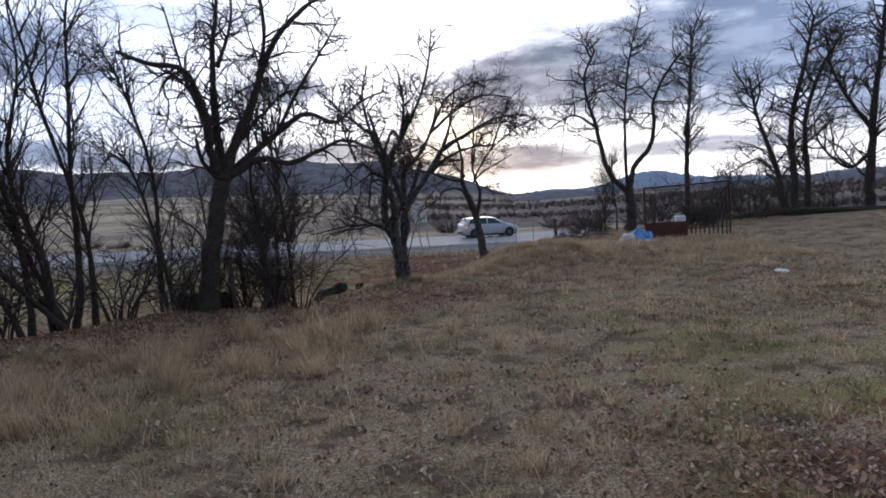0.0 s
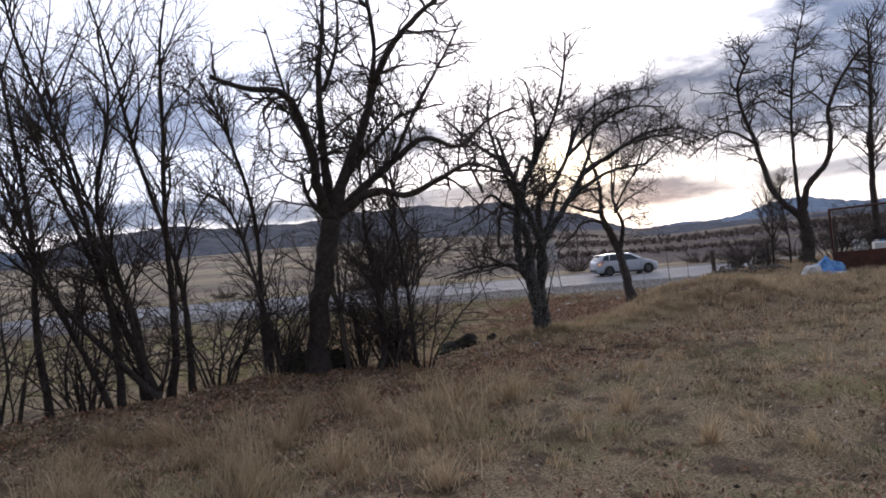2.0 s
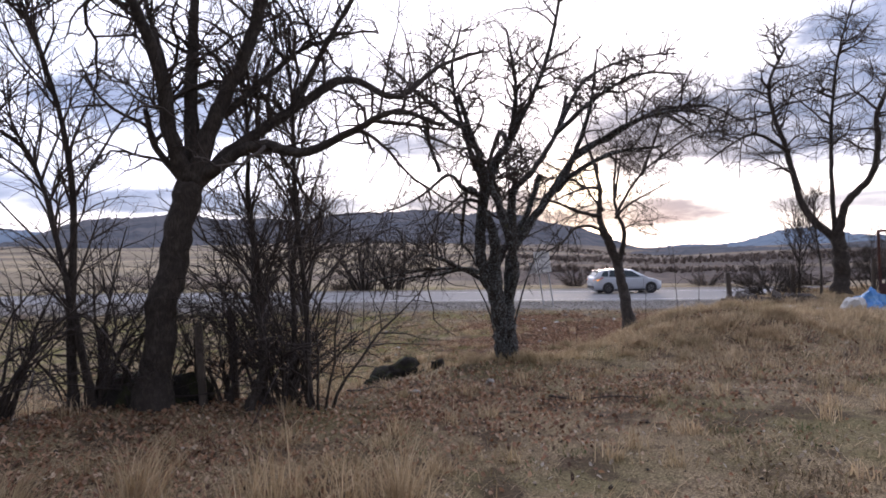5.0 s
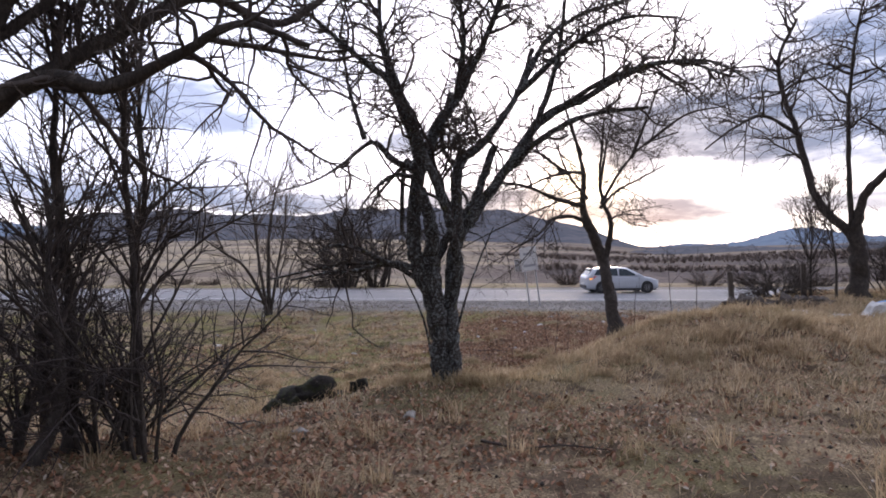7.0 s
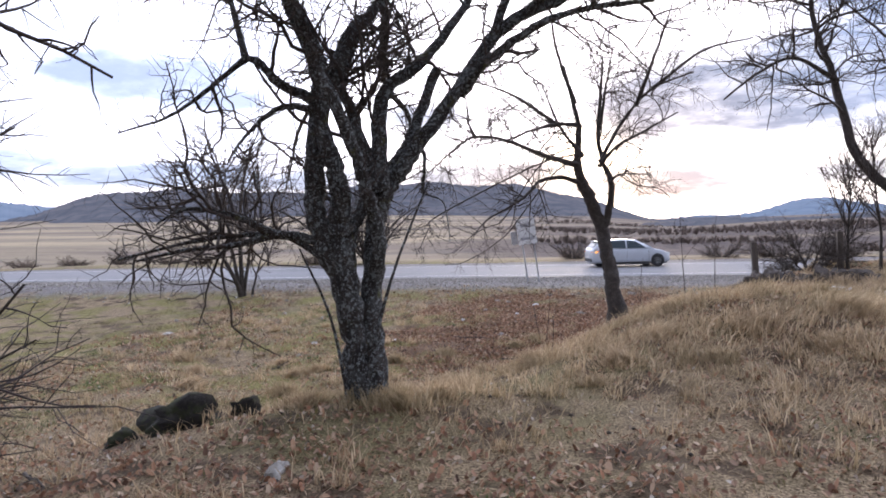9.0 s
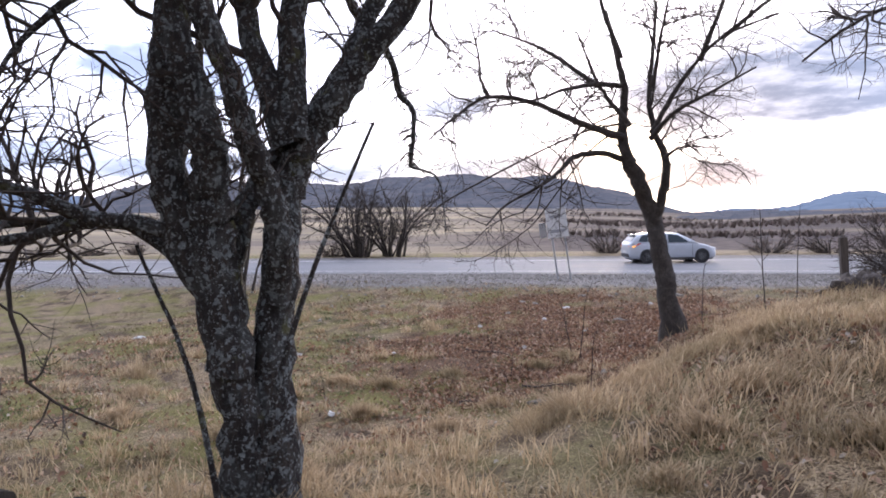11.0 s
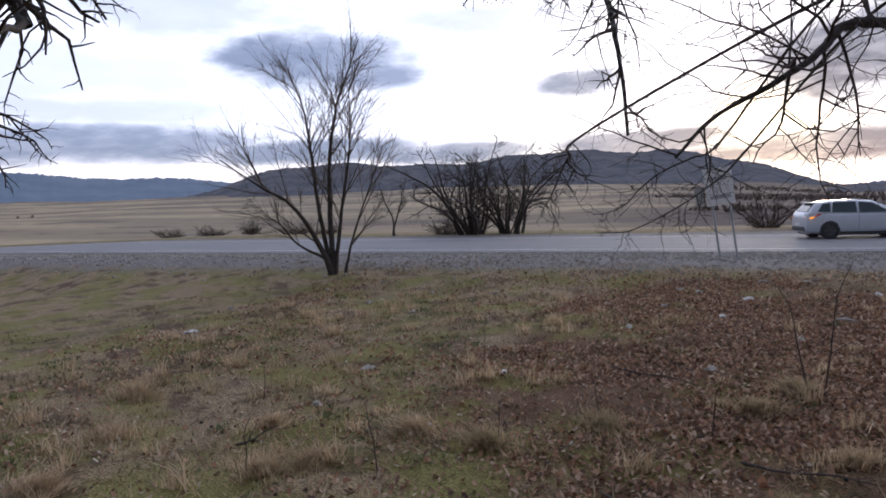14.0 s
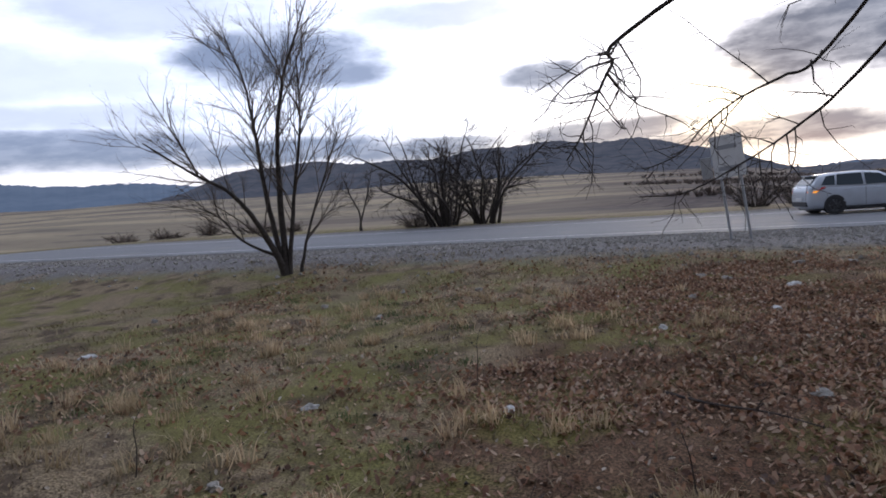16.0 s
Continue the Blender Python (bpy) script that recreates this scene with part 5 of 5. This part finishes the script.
for i in range(9):
    x = 4.15 + i * 0.29
    block = part("rubble_block", lump((0.42 + 0.1 * (i % 3), 0.4, 0.3 + 0.08 * ((i * 7) % 4)), i * 2.3 + 0.7, 0.55), M_CONCRETE)
    block.matrix_world = ground_pose(x, 25.1 - 0.19 * (x - 4.1), 0.02, 0, 6 * (i % 3) - 6, i * 53)
    tagged(block, "stained rubble block from a tumbled low wall", "rubble", "tumbled wall")
for x, y, h, r in ((4.55, 25.5, 0.92, 0.058), (6.6, 26.6, 0.9, 0.06), (8.9, 26.9, 1.0, 0.05), (-5.6, 12.6, 1.15, 0.05), (-4.1, 13.0, 1.1, 0.045), (-4.05, 12.2, 0.9, 0.04)):
    post = thing("fence_post", ground_pose(x, y, 0, 0, 2, x * 40), "weathered dark wooden fence post", "fence post", "old fence posts")
    part("shaft", box(bmesh.new(), -r, r, -r, r, -0.2, h, 0.012), M_WOOD, post)
    part("top", rod(bmesh.new(), (0, 0, h), (0, 0, h + 0.04), r * 0.9, 8, r * 0.5), M_WOOD, post)

shed = thing("low_shed", ground_pose(15.2, 33.5, 0, 0, 0, -20), "low pale whitewashed wall of a small yard", "wall")
part("wall", box(bmesh.new(), -1.0, 1.0, -0.15, 0.15, -0.3, 0.75, 0.02), M_PAPER, shed)
part("coping", box(bmesh.new(), -1.05, 1.05, -0.2, 0.2, 0.75, 0.82, 0.01), M_CONCRETE, shed)
for x, y, w in ((19.0, 33.0, 1.3), (11.4, 31.0, 0.5), (17.2, 32.0, 0.7)):
    junk = thing("pale_board", ground_pose(x, y, 0.35, 50, 0, -15), "pale weathered board leaning in the shrubs", "board", "leaning boards")
    part("board", box(bmesh.new(), -w / 2, w / 2, -0.3, 0.3, -0.015, 0.015, 0.005), M_PAPER, junk)
bank = part("stone_bank", lump((9.0, 1.0, 0.7), 4.4, 0.35), M_MOSS)
bank.matrix_world = ground_pose(17.0, 30.8, 0.0, 0, 0, -14)
tagged(bank, "low dark bank of earth and stones under shrubs", "bank")

plate_ob = part("white_basin", rod(bmesh.new(), (0, 0, 0), (0, 0, 0.035), 0.15, 20, 0.13), M_PAPER)
plate_ob.matrix_world = ground_pose(7.0, 13.2, 0.02, 5, 4, 0)
tagged(plate_ob, "round shallow white plastic basin on grass", "basin")

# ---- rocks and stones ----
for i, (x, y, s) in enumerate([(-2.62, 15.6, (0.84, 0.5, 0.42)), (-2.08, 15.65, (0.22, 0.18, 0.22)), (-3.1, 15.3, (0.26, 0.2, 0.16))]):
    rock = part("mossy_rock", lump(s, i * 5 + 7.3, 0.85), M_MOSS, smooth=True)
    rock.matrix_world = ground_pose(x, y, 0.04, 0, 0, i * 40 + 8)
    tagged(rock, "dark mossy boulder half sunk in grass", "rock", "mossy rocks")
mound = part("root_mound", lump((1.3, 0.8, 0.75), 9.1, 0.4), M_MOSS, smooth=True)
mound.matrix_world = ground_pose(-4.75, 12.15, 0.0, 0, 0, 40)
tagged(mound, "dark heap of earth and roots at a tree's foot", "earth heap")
STONES = [(-2.15, 26.6, 0.17), (-1.8, 30.8, 0.22), (-1.4, 30.5, 0.2), (-0.5, 29.6, 0.2), (0.5, 21.7, 0.14), (-4.5, 21.9, 0.13), (-4.9, 23.5, 0.14), (-6.4, 27.6, 0.2), (-8.0, 28.5, 0.22), (-3.1, 23.6, 0.12), (-0.9, 24.2, 0.14), (0.8, 27.6, 0.2), (1.6, 30.2, 0.2), (2.4, 31.6, 0.3), (-0.2, 31.7, 0.2), (-3.0, 29.2, 0.16), (0.6, 31.6, 0.18), (-5.6, 30.0, 0.2), (-2.6, 19.9, 0.12), (-0.2, 20.4, 0.2), (0.9, 24.4, 0.16), (-2.9, 16.4, 0.12), (-2.0, 13.6, 0.16), (-1.1, 14.2, 0.2), (-0.9, 27.8, 0.18), (-1.9, 28.9, 0.16), (0.1, 26.0, 0.14), (-9.5, 25.0, 0.2), (-11.0, 27.5, 0.22), (2.2, 29.0, 0.2)]
for i, (x, y, s) in enumerate(STONES):
    st = part("stone", lump((s * (0.6 + 0.25 * (i % 4)), s * 0.6, s * 0.5), i * 1.9, 0.6), M_STONE if i % 3 else M_PAPER)
    st.matrix_world = ground_pose(x, y, 0.01, 0, 0, i * 67)
    tagged(st, "pale loose stone lying on bare soil" if i % 3 else "scrap of white litter lying on the ground", "stone" if i % 3 else "litter", "scattered stones" if i % 3 else "scattered litter")

# ---- dead sticks and weed stalks ----
def stick(name, x, y, pts, r, label, seed, twigs=14, length=0.3):
    g = np.random.default_rng(seed)
    ob = thing(name, pose(x, y, float(height(x, y))), label, "stick" if name == "fallen_branch" else "weed")
    L, R = limb_line(pts, r, r * 0.3, 14, g, 0.8)
    V, F = tubes(L[None], R[None], 6)
    part("stem", np_mesh("stem", V, F, M_TWIG, True), None, ob)
    if twigs:
        P, Q = sprout(g, L[None], R[None], twigs, length, 0.5, 0.05, 0.15, 5, r * 0.5)
        for line, radius in zip(P, Q):
            V, F = tubes(line[None], radius[None], 4)
            part("side_shoot", np_mesh("side_shoot", V, F, M_TWIG, True), None, ob)


for i, (x, y, h, lx, n) in enumerate([(0.1, 23.4, 1.25, 0.25, 5), (0.0, 23.5, 1.1, -0.3, 4), (2.6, 22.3, 2.0, -0.1, 3), (-3.0, 20.6, 0.5, -0.1, 5), (-4.0, 20.3, 0.45, 0.05, 6), (-0.8, 22.0, 0.5, 0.1, 5), (1.9, 23.2, 1.2, 0.1, 4), (-2.4, 21.5, 0.4, 0.06, 6), (-1.7, 19.0 + 3.2, 0.42, -0.08, 5), (3.4, 24.0, 1.7, 0.1, 3), (-5.3, 22.0, 0.5, 0.1, 6), (-3.6, 24.2, 0.6, 0.1, 6), (0.4, 19.2, 0.7, 0.1, 3)]):
    stick("weed_stalk", x, y, [(0, 0, -0.05), (lx * 0.3, 0.02, h * 0.4), (lx * 0.5, 0.0, h * 0.75), (lx, 0.05, h)], 0.009 if h > 0.8 else 0.006, "dry leafless weed stalk standing in soil", 200 + i, n, h * 0.3)
for i, (x, y, a, ln) in enumerate([(-0.2, 21.3, -35, 0.9), (-1.5, 23.8, -40, 1.3), (0.2, 13.4, -20, 1.1), (-2.8, 14.1, -38, 0.9), (-1.2, 20.6, -45, 0.6), (2.3, 22.7, -10, 1.0), (-4.4, 20.9, 70, 0.4), (-3.4, 13.3, -30, 1.1)]):
    c, s = math.cos(radians(a)), math.sin(radians(a))
    pts = []
    for f in (-0.5, -0.15, 0.2, 0.5):
        px, py = f * ln * c, f * ln * s
        pts.append((px, py, float(height(x + px, y + py)) - float(height(x, y)) + 0.03 + 0.04 * (f > 0.1)))
    stick("fallen_branch", x, y, pts, 0.014, "thin dead branch lying on the ground", 240 + i, 6, 0.2)

# ---- grass, leaves, gravel ----
def inside_view(x, y):
    return (y > 0.8) & (np.abs(x + 0.15 * y) < 2.5 + 0.85 * y)


def blades(name, x, y, tall, wide, lean, mat, label, bend=0.35, toward=None):
    """Grass blades as thin bent triangles: three corners low, one tip."""
    n = len(x)
    g = rng
    z = height(x, y) - 0.012
    a = g.random(n) * 2 * np.pi
    d = np.stack([np.cos(a), np.sin(a)], -1)
    s = np.stack([-d[:, 1], d[:, 0]], -1) * (wide * (0.6 + 0.8 * g.random(n)))[:, None]
    off = d * (tall * lean * g.random(n))[:, None]
    if toward is not None:
        off += tall[:, None] * toward
    V = np.empty((n, 5, 3))
    V[:, 0] = np.stack([x - s[:, 0], y - s[:, 1], z], -1)
    V[:, 1] = np.stack([x + s[:, 0], y + s[:, 1], z], -1)
    mid = off * bend
    V[:, 2] = np.stack([x + mid[:, 0] - 0.7 * s[:, 0], y + mid[:, 1] - 0.7 * s[:, 1], z + tall * 0.6], -1)
    V[:, 3] = np.stack([x + mid[:, 0] + 0.7 * s[:, 0], y + mid[:, 1] + 0.7 * s[:, 1], z + tall * 0.6], -1)
    V[:, 4] = np.stack([x + off[:, 0], y + off[:, 1], z + tall * (1 - 0.25 * g.random(n))], -1)
    i = np.arange(n)[:, None] * 5
    F = np.concatenate([i + np.array([[0, 1, 3]]), i + np.array([[0, 3, 2]]), i + np.array([[2, 3, 4]])], 1).reshape(-1, 3)
    ob = new(name, np_mesh(name, V.reshape(-1, 3), F, mat))
    tagged(ob, label, "grass", kind="stuff")


def scatter(count, x0, x1, y0, y1, weight):
    """Places thrown over a field, kept by a weight between 0 and 1; denser towards small y."""
    x = rng.uniform(x0, x1, count)
    y = rng.uniform(y0, y1, count)
    keep = (rng.random(count) < weight(x, y)) & inside_view(x, y)
    return x[keep], y[keep]


def path_near(x, y):
    """How near a place lies to the walked line, 1 on it."""
    lane = np.interp(y, [0, 4.6, 10, 15, 19.5], [0, -0.2, 0.8, 0.3, -1.6])
    return np.exp(-((x - lane) / 2.2) ** 2)


def bare(x, y):
    r = 0.045 * (x - 0.5) ** 2 + 0.022 * (y - 25.5) ** 2 + 1.6 * value_noise(x * 0.7, y * 0.7)
    d = -0.75 * (x + 1) + 0.66 * (y - 16)
    hedge = np.exp(-((d + 1.3) / 1.9) ** 2) * (1 - smooth(y, 14.5, 16)) * smooth(y, 6.5, 10)
    return np.clip((1 - smooth(r, 0.5, 1.1)) + 0.7 * hedge + 0.95 * bell(x, y, 2.6, 2.4, 1.4), 0, 1)


def patchy(x, y, s, o):
    return np.clip(0.5 + 1.6 * value_noise(x * s + o, y * s + o) + 0.8 * value_noise(x * s * 2.7 + o, y * s * 2.7), 0, 1)


def tall_zone(x, y):
    """Where the long dry grass stands: the verge by the hedge, the mound, round the trunks."""
    d = -0.75 * (x + 1) + 0.66 * (y - 16)
    verge = np.exp(-((d + 4.0) / 1.3) ** 2) * (1 - smooth(y, 8.5, 11.5)) * smooth(-x, 0.2, 2.0)
    mnd = smooth(x - 0.6 * np.maximum(0, y - 22) - 0.6 * smooth(y, 18.5, 21), 0.1, 1.6) * smooth(y, 14.6, 17.5) * (1 - smooth(y, 24.0, 26.5)) * (1 - smooth(x, 8, 10.5))
    foot = bell(x, y, -1.0, 15.8, 0.75)
    rim = 0.85 * np.clip(1.4 * patchy(x, y, 1.1, 71) - 0.3, 0, 1) * np.exp(-((y - 18.6 - 0.25 * x) / 0.9) ** 2) * (1 - smooth(np.abs(x + 1.5), 3, 5))
    return np.clip(verge + mnd + foot + rim, 0, 1)


x, y = scatter(980000, -14, 16, 0.8, 34, lambda x, y: (0.2 + 0.8 * patchy(x, y, 1.1, 3)) * (1 - 0.75 * bare(x, y)) * np.clip(6.5 / (y * 0.42 + 2), 0.12, 1) * 0.62)
blades("short_turf", x, y, 0.022 + 0.085 * rng.random(len(x)) * patchy(x, y, 1.5, 7) ** 2, 0.004 + 0.00014 * y, 2.4, M_TURF, "short trampled winter grass, straw and dull green")
x, y = scatter(420000, -12, 12, 1.5, 30, lambda x, y: tall_zone(x, y) * (0.25 + 0.75 * patchy(x, y, 1.6, 11)) * 0.75)
blades("long_dry_grass", x, y, (0.09 + 0.15 * rng.random(len(x))) * (0.45 + 0.9 * patchy(x, y, 1.3, 21)), 0.0026 + 0.00012 * y, 1.5, M_STRAW, "long straw-coloured dry grass, bent and matted", bend=0.5, toward=np.array([0.3, -0.25]))


x, y = scatter(90000, -9, 10, 0.8, 22, lambda x, y: patchy(x, y, 1.4, 51) * (1 - 0.6 * bare(x, y)) * np.clip(5 / (y * 0.4 + 1.5), 0.15, 1))
blades("lying_straw", x, y, 0.025 + 0.05 * rng.random(len(x)), 0.0026 + 0.00012 * y, 4.5, M_STRAW, "pale dead straw lying flat and matted", bend=0.5)


def tufts(count, weight, tall, spread, per, name, mat, label, seed_off):
    cx, cy = scatter(count, -10, 10, 1.5, 30, weight)
    k = rng.poisson(per, len(cx)) + 8
    x = np.repeat(cx, k) + rng.normal(0, spread, k.sum())
    y = np.repeat(cy, k) + rng.normal(0, spread, k.sum())
    size = np.repeat(0.6 + 0.7 * rng.random(len(cx)), k)
    blades(name, x, y, tall * size * (0.5 + 0.6 * rng.random(len(x))), 0.003 + 0.00012 * y, 1.7, mat, label)


tufts(9000, lambda x, y: (0.10 + 0.35 * tall_zone(x, y)) * (1 - 0.6 * bare(x, y)), 0.2, 0.06, 30, "grass_tufts", M_STRAW, "scattered tufts of pale dry grass", 1)
tufts(620, lambda x, y: tall_zone(x, y) * (y < 13), 0.5, 0.10, 70, "tall_grass_clumps", M_STRAW, "tall pale clumps of dead grass beside the hedge", 2)
tufts(4200, lambda x, y: 0.12 * patchy(x, y, 0.6, 31) ** 2 + 0.7 * bell(x, y, 2.4, 5.0, 1.6) * patchy(x, y, 0.9, 5) + 0.35 * smooth(-x, 1, 4) * smooth(y, 16.5, 20) * patchy(x, y, 0.7, 9), 0.07, 0.09, 40, "green_herbs", M_HERB, "low green herbs among dead grass", 3)


def tussocks(name, places, tall, mat, label):
    """Dense arching clumps of dead grass: blades lean outwards from the middle."""
    X, Y, T, W = [], [], [], []
    for px, py, r in places:
        n = int((700 if tall < 0.3 else 330) * r / 0.3)
        a = rng.random(n) * 6.28
        q = np.abs(rng.normal(0, 0.5, n)) * r * (1 + 0.45 * np.sin(a * 2 + px * 9) + 0.25 * np.sin(a * 5 + py * 7))
        wind = rng.normal(0, 0.35, 2)
        X.append(px + q * np.cos(a) * 1.35)
        Y.append(py + q * np.sin(a))
        T.append(tall * (0.35 + 0.8 * rng.random(n)) * np.clip(1.15 - 0.45 * q / r, 0.35, 1.2) * rng.uniform(0.7, 1.2))
        W.append(np.stack([np.cos(a), np.sin(a)], -1) * (0.5 * q / r)[:, None] + wind + rng.normal(0, 0.4, (n, 2)))
    x, y, t = np.concatenate(X), np.concatenate(Y), np.concatenate(T)
    blades(name, x, y, t, 0.0026 + 0.0001 * y, 0.9, mat, label, bend=0.4, toward=np.concatenate(W))


TUSSOCKS = [(-3.9, 20.4, 0.32), (-3.6, 20.6, 0.22), (-3.18, 21.55, 0.3), (-5.8, 20.5, 0.3), (-1.66, 22.08, 0.32), (-0.5, 22.9, 0.3), (-2.42, 21.4, 0.22), (-5.3, 19.5, 0.28), (-1.07, 19.3, 0.34), (-0.74, 20.5, 0.28), (-3.34, 18.95, 0.28), (-2.2, 19.9, 0.22), (-6.8, 21.6, 0.28), (-4.6, 21.3, 0.2), (0.1, 21.6, 0.3), (-0.1, 23.6, 0.22),
            (0.22, 18.3, 0.36), (0.85, 19.2, 0.42), (1.6, 18.2, 0.4), (1.9, 19.4, 0.45), (2.6, 18.0, 0.42), (3.0, 19.3, 0.45), (3.7, 18.4, 0.42), (2.3, 20.3, 0.4), (3.9, 19.8, 0.4), (4.8, 19.2, 0.4), (1.2, 17.4, 0.36), (2.1, 17.2, 0.34), (3.2, 17.4, 0.36), (5.4, 20.3, 0.4), (0.9, 16.7, 0.26), (4.4, 17.8, 0.34), (5.9, 18.9, 0.36), (3.1, 21.2, 0.36), (-1.5, 15.6, 0.24), (-0.6, 15.5, 0.26), (-1.2, 16.2, 0.24), (-0.45, 16.0, 0.24)]
tussocks("grass_tussocks", TUSSOCKS, 0.19, M_STRAW, "arching tussocks of pale dead grass")
VERGE_CLUMPS = [(-3.67, 9.2, 0.2), (-3.1, 9.8, 0.22), (-4.8, 8.6, 0.28), (-4.1, 7.9, 0.28), (-3.0, 6.7, 0.2), (-4.5, 6.9, 0.24), (-3.5, 8.4, 0.2), (-2.4, 9.1, 0.2), (-1.9, 8.3, 0.18), (-2.6, 7.6, 0.2), (-5.2, 7.6, 0.26), (-5.6, 8.5, 0.26), (0.01, 9.1, 0.1), (-1.2, 9.9, 0.16), (-3.9, 5.6, 0.22), (-1.5, 7.0, 0.14), (0.6, 7.9, 0.1)]
tussocks("verge_clumps", VERGE_CLUMPS, 0.44, M_STRAW, "tall pale feathery clumps of dead grass")


def leaves(name, x, y, size, mat, label):
    n = len(x)
    z = height(x, y) + 0.006 + 0.02 * rng.random(n)
    a = rng.random(n) * 2 * np.pi
    d = np.stack([np.cos(a), np.sin(a), rng.normal(0, 0.6, n)], -1)
    s = np.stack([-np.sin(a), np.cos(a), rng.normal(0, 0.6, n)], -1)
    size = size[:, None]
    c = np.stack([x, y, z], -1)
    V = np.empty((n, 6, 3))
    V[:, 0] = c - d * size
    V[:, 1] = c - d * size * 0.3 + s * size * 0.55
    V[:, 2] = c + d * size * 0.5 + s * size * 0.45
    V[:, 3] = c + d * size
    V[:, 4] = c + d * size * 0.4 - s * size * 0.5
    V[:, 5] = c - d * size * 0.4 - s * size * 0.5
    V[:, 1:3, 2] += size * 0.35 * rng.random((n, 1))
    V[:, 4:, 2] += size * 0.35 * rng.random((n, 1))
    i = np.arange(n)[:, None] * 6
    F = np.concatenate([i + np.array([[0, 3, 2, 1]]), i + np.array([[0, 5, 4, 3]])], 1).reshape(-1, 4)
    tagged(new(name, np_mesh(name, V.reshape(-1, 3), F, mat)), label, "leaves", kind="stuff")


x, y = scatter(760000, -11, 9, 1.0, 33, lambda x, y: np.clip(0.95 * bare(x, y) * (0.35 + 0.65 * patchy(x, y, 1.2, 40)) + 0.15 * patchy(x, y, 0.5, 17), 0, 1) * np.clip(14 / (y * 0.5 + 2), 0.3, 1))
leaves("fallen_leaves", x, y, (0.010 + 0.016 * rng.random(len(x))) * (1 + 0.012 * y), M_LEAF, "fallen brown leaves lying thick on bare soil")


x, y = scatter(26000, -8, 9, 0.8, 29, lambda x, y: (0.25 + 0.5 * patchy(x, y, 0.8, 61)) * np.clip(6 / (y * 0.4 + 2), 0.2, 1))
leaves("bleached_leaves", x, y, 0.009 + 0.016 * rng.random(len(x)), M_PALE, "bleached leaf scraps strewn over the meadow")


def clods():
    """Molehill crumbs and droppings: small dark lumps on the turf."""
    n = 3000
    x, y = rng.uniform(-9, 9, n), rng.uniform(1.5, 30, n)
    s = 0.008 + 0.02 * rng.random(n) ** 2
    P = np.array([(1, 0, 0), (0, 1, 0), (-1, 0, 0), (0, -1, 0), (0.1, 0.1, 0.8), (0, 0, -0.5)])
    V = np.stack([x, y, height(x, y) + s * 0.4], -1)[:, None] + P[None] * (0.6 + 0.7 * rng.random((n, 6, 1))) * s[:, None, None]
    T = np.array([(0, 1, 4), (1, 2, 4), (2, 3, 4), (3, 0, 4), (1, 0, 5), (2, 1, 5), (3, 2, 5), (0, 3, 5)])
    F = (np.arange(n)[:, None, None] * 6 + T[None]).reshape(-1, 3)
    tagged(new("earth_crumbs", np_mesh("earth_crumbs", V.reshape(-1, 3), F, M_CLOD, True)), "small dark earth crumbs scattered on turf", "earth", kind="stuff")


clods()


def gravel():
    n = 9000
    x = rng.uniform(-30, 14, n)
    y = road_axis(x) - 5.0 - np.abs(rng.normal(0, 2.2, n))
    s = 0.02 + 0.06 * rng.random(n) ** 2.5
    z = height(x, y) + s * 0.2
    P = np.array([(1, 0, 0), (-0.5, 0.9, 0), (-0.5, -0.9, 0), (0.1, 0.1, 0.8), (0.1, 0, -0.6)])
    a = rng.random(n) * 6.28
    c, q = np.cos(a), np.sin(a)
    V = np.empty((n, 5, 3))
    k = P[None] * (0.7 + 0.6 * rng.random((n, 5, 1))) * s[:, None, None]
    V[..., 0] = x[:, None] + k[..., 0] * c[:, None] - k[..., 1] * q[:, None]
    V[..., 1] = y[:, None] + k[..., 0] * q[:, None] + k[..., 1] * c[:, None]
    V[..., 2] = z[:, None] + k[..., 2]
    T = np.array([(0, 1, 3), (1, 2, 3), (2, 0, 3), (1, 0, 4), (2, 1, 4), (0, 2, 4)])
    F = (np.arange(n)[:, None, None] * 5 + T[None]).reshape(-1, 3)
    tagged(new("verge_gravel", np_mesh("verge_gravel", V.reshape(-1, 3), F, M_STONE)), "loose grey gravel along the road's edge", "gravel", kind="stuff")


gravel()


def scrub():
    """Leafless scrub over the valley: thin upright sprays of twigs, in belts along the fields."""
    n = 22000
    az = np.radians(rng.uniform(-62, 45, n))
    r = 62 * np.exp(rng.random(n) * math.log(520 / 62))
    x, y = r * np.sin(az), r * np.cos(az)
    deg = np.degrees(az)
    belt = value_noise(x * 0.006 + 3, y * 0.03 + 7) + 0.6 * value_noise(x * 0.03, y * 0.05)
    keep = belt + 0.56 * smooth(deg, -14, 2) + 0.12 * smooth(r, 300, 900) > 0.60
    x, y, r = x[keep], y[keep], r[keep]
    n = len(x)
    k = 14
    h = (0.7 + 1.5 * rng.random(n) ** 2) * (0.8 + r / 1200)
    ang = rng.random((n, k)) * 6.28
    tip = np.stack([np.cos(ang) * 0.75, np.sin(ang) * 0.75, 0.55 + 0.5 * rng.random((n, k))], -1) * h[:, None, None]
    foot = np.stack([np.cos(ang + 1.6), np.sin(ang + 1.6), np.zeros((n, k))], -1) * (h * 0.13)[:, None, None]
    c = np.stack([x, y, height(x, y)], -1)[:, None]
    V = np.stack([c + foot - np.array([0, 0, 0.2]), c - foot - np.array([0, 0, 0.2]), c + tip], 2).reshape(-1, 3)
    F = np.arange(n * k * 3).reshape(-1, 3)
    tagged(new("valley_scrub", np_mesh("valley_scrub", V, F, M_SCRUB)), "brown leafless scrub and field hedges across the valley", "scrub", kind="stuff")


scrub()
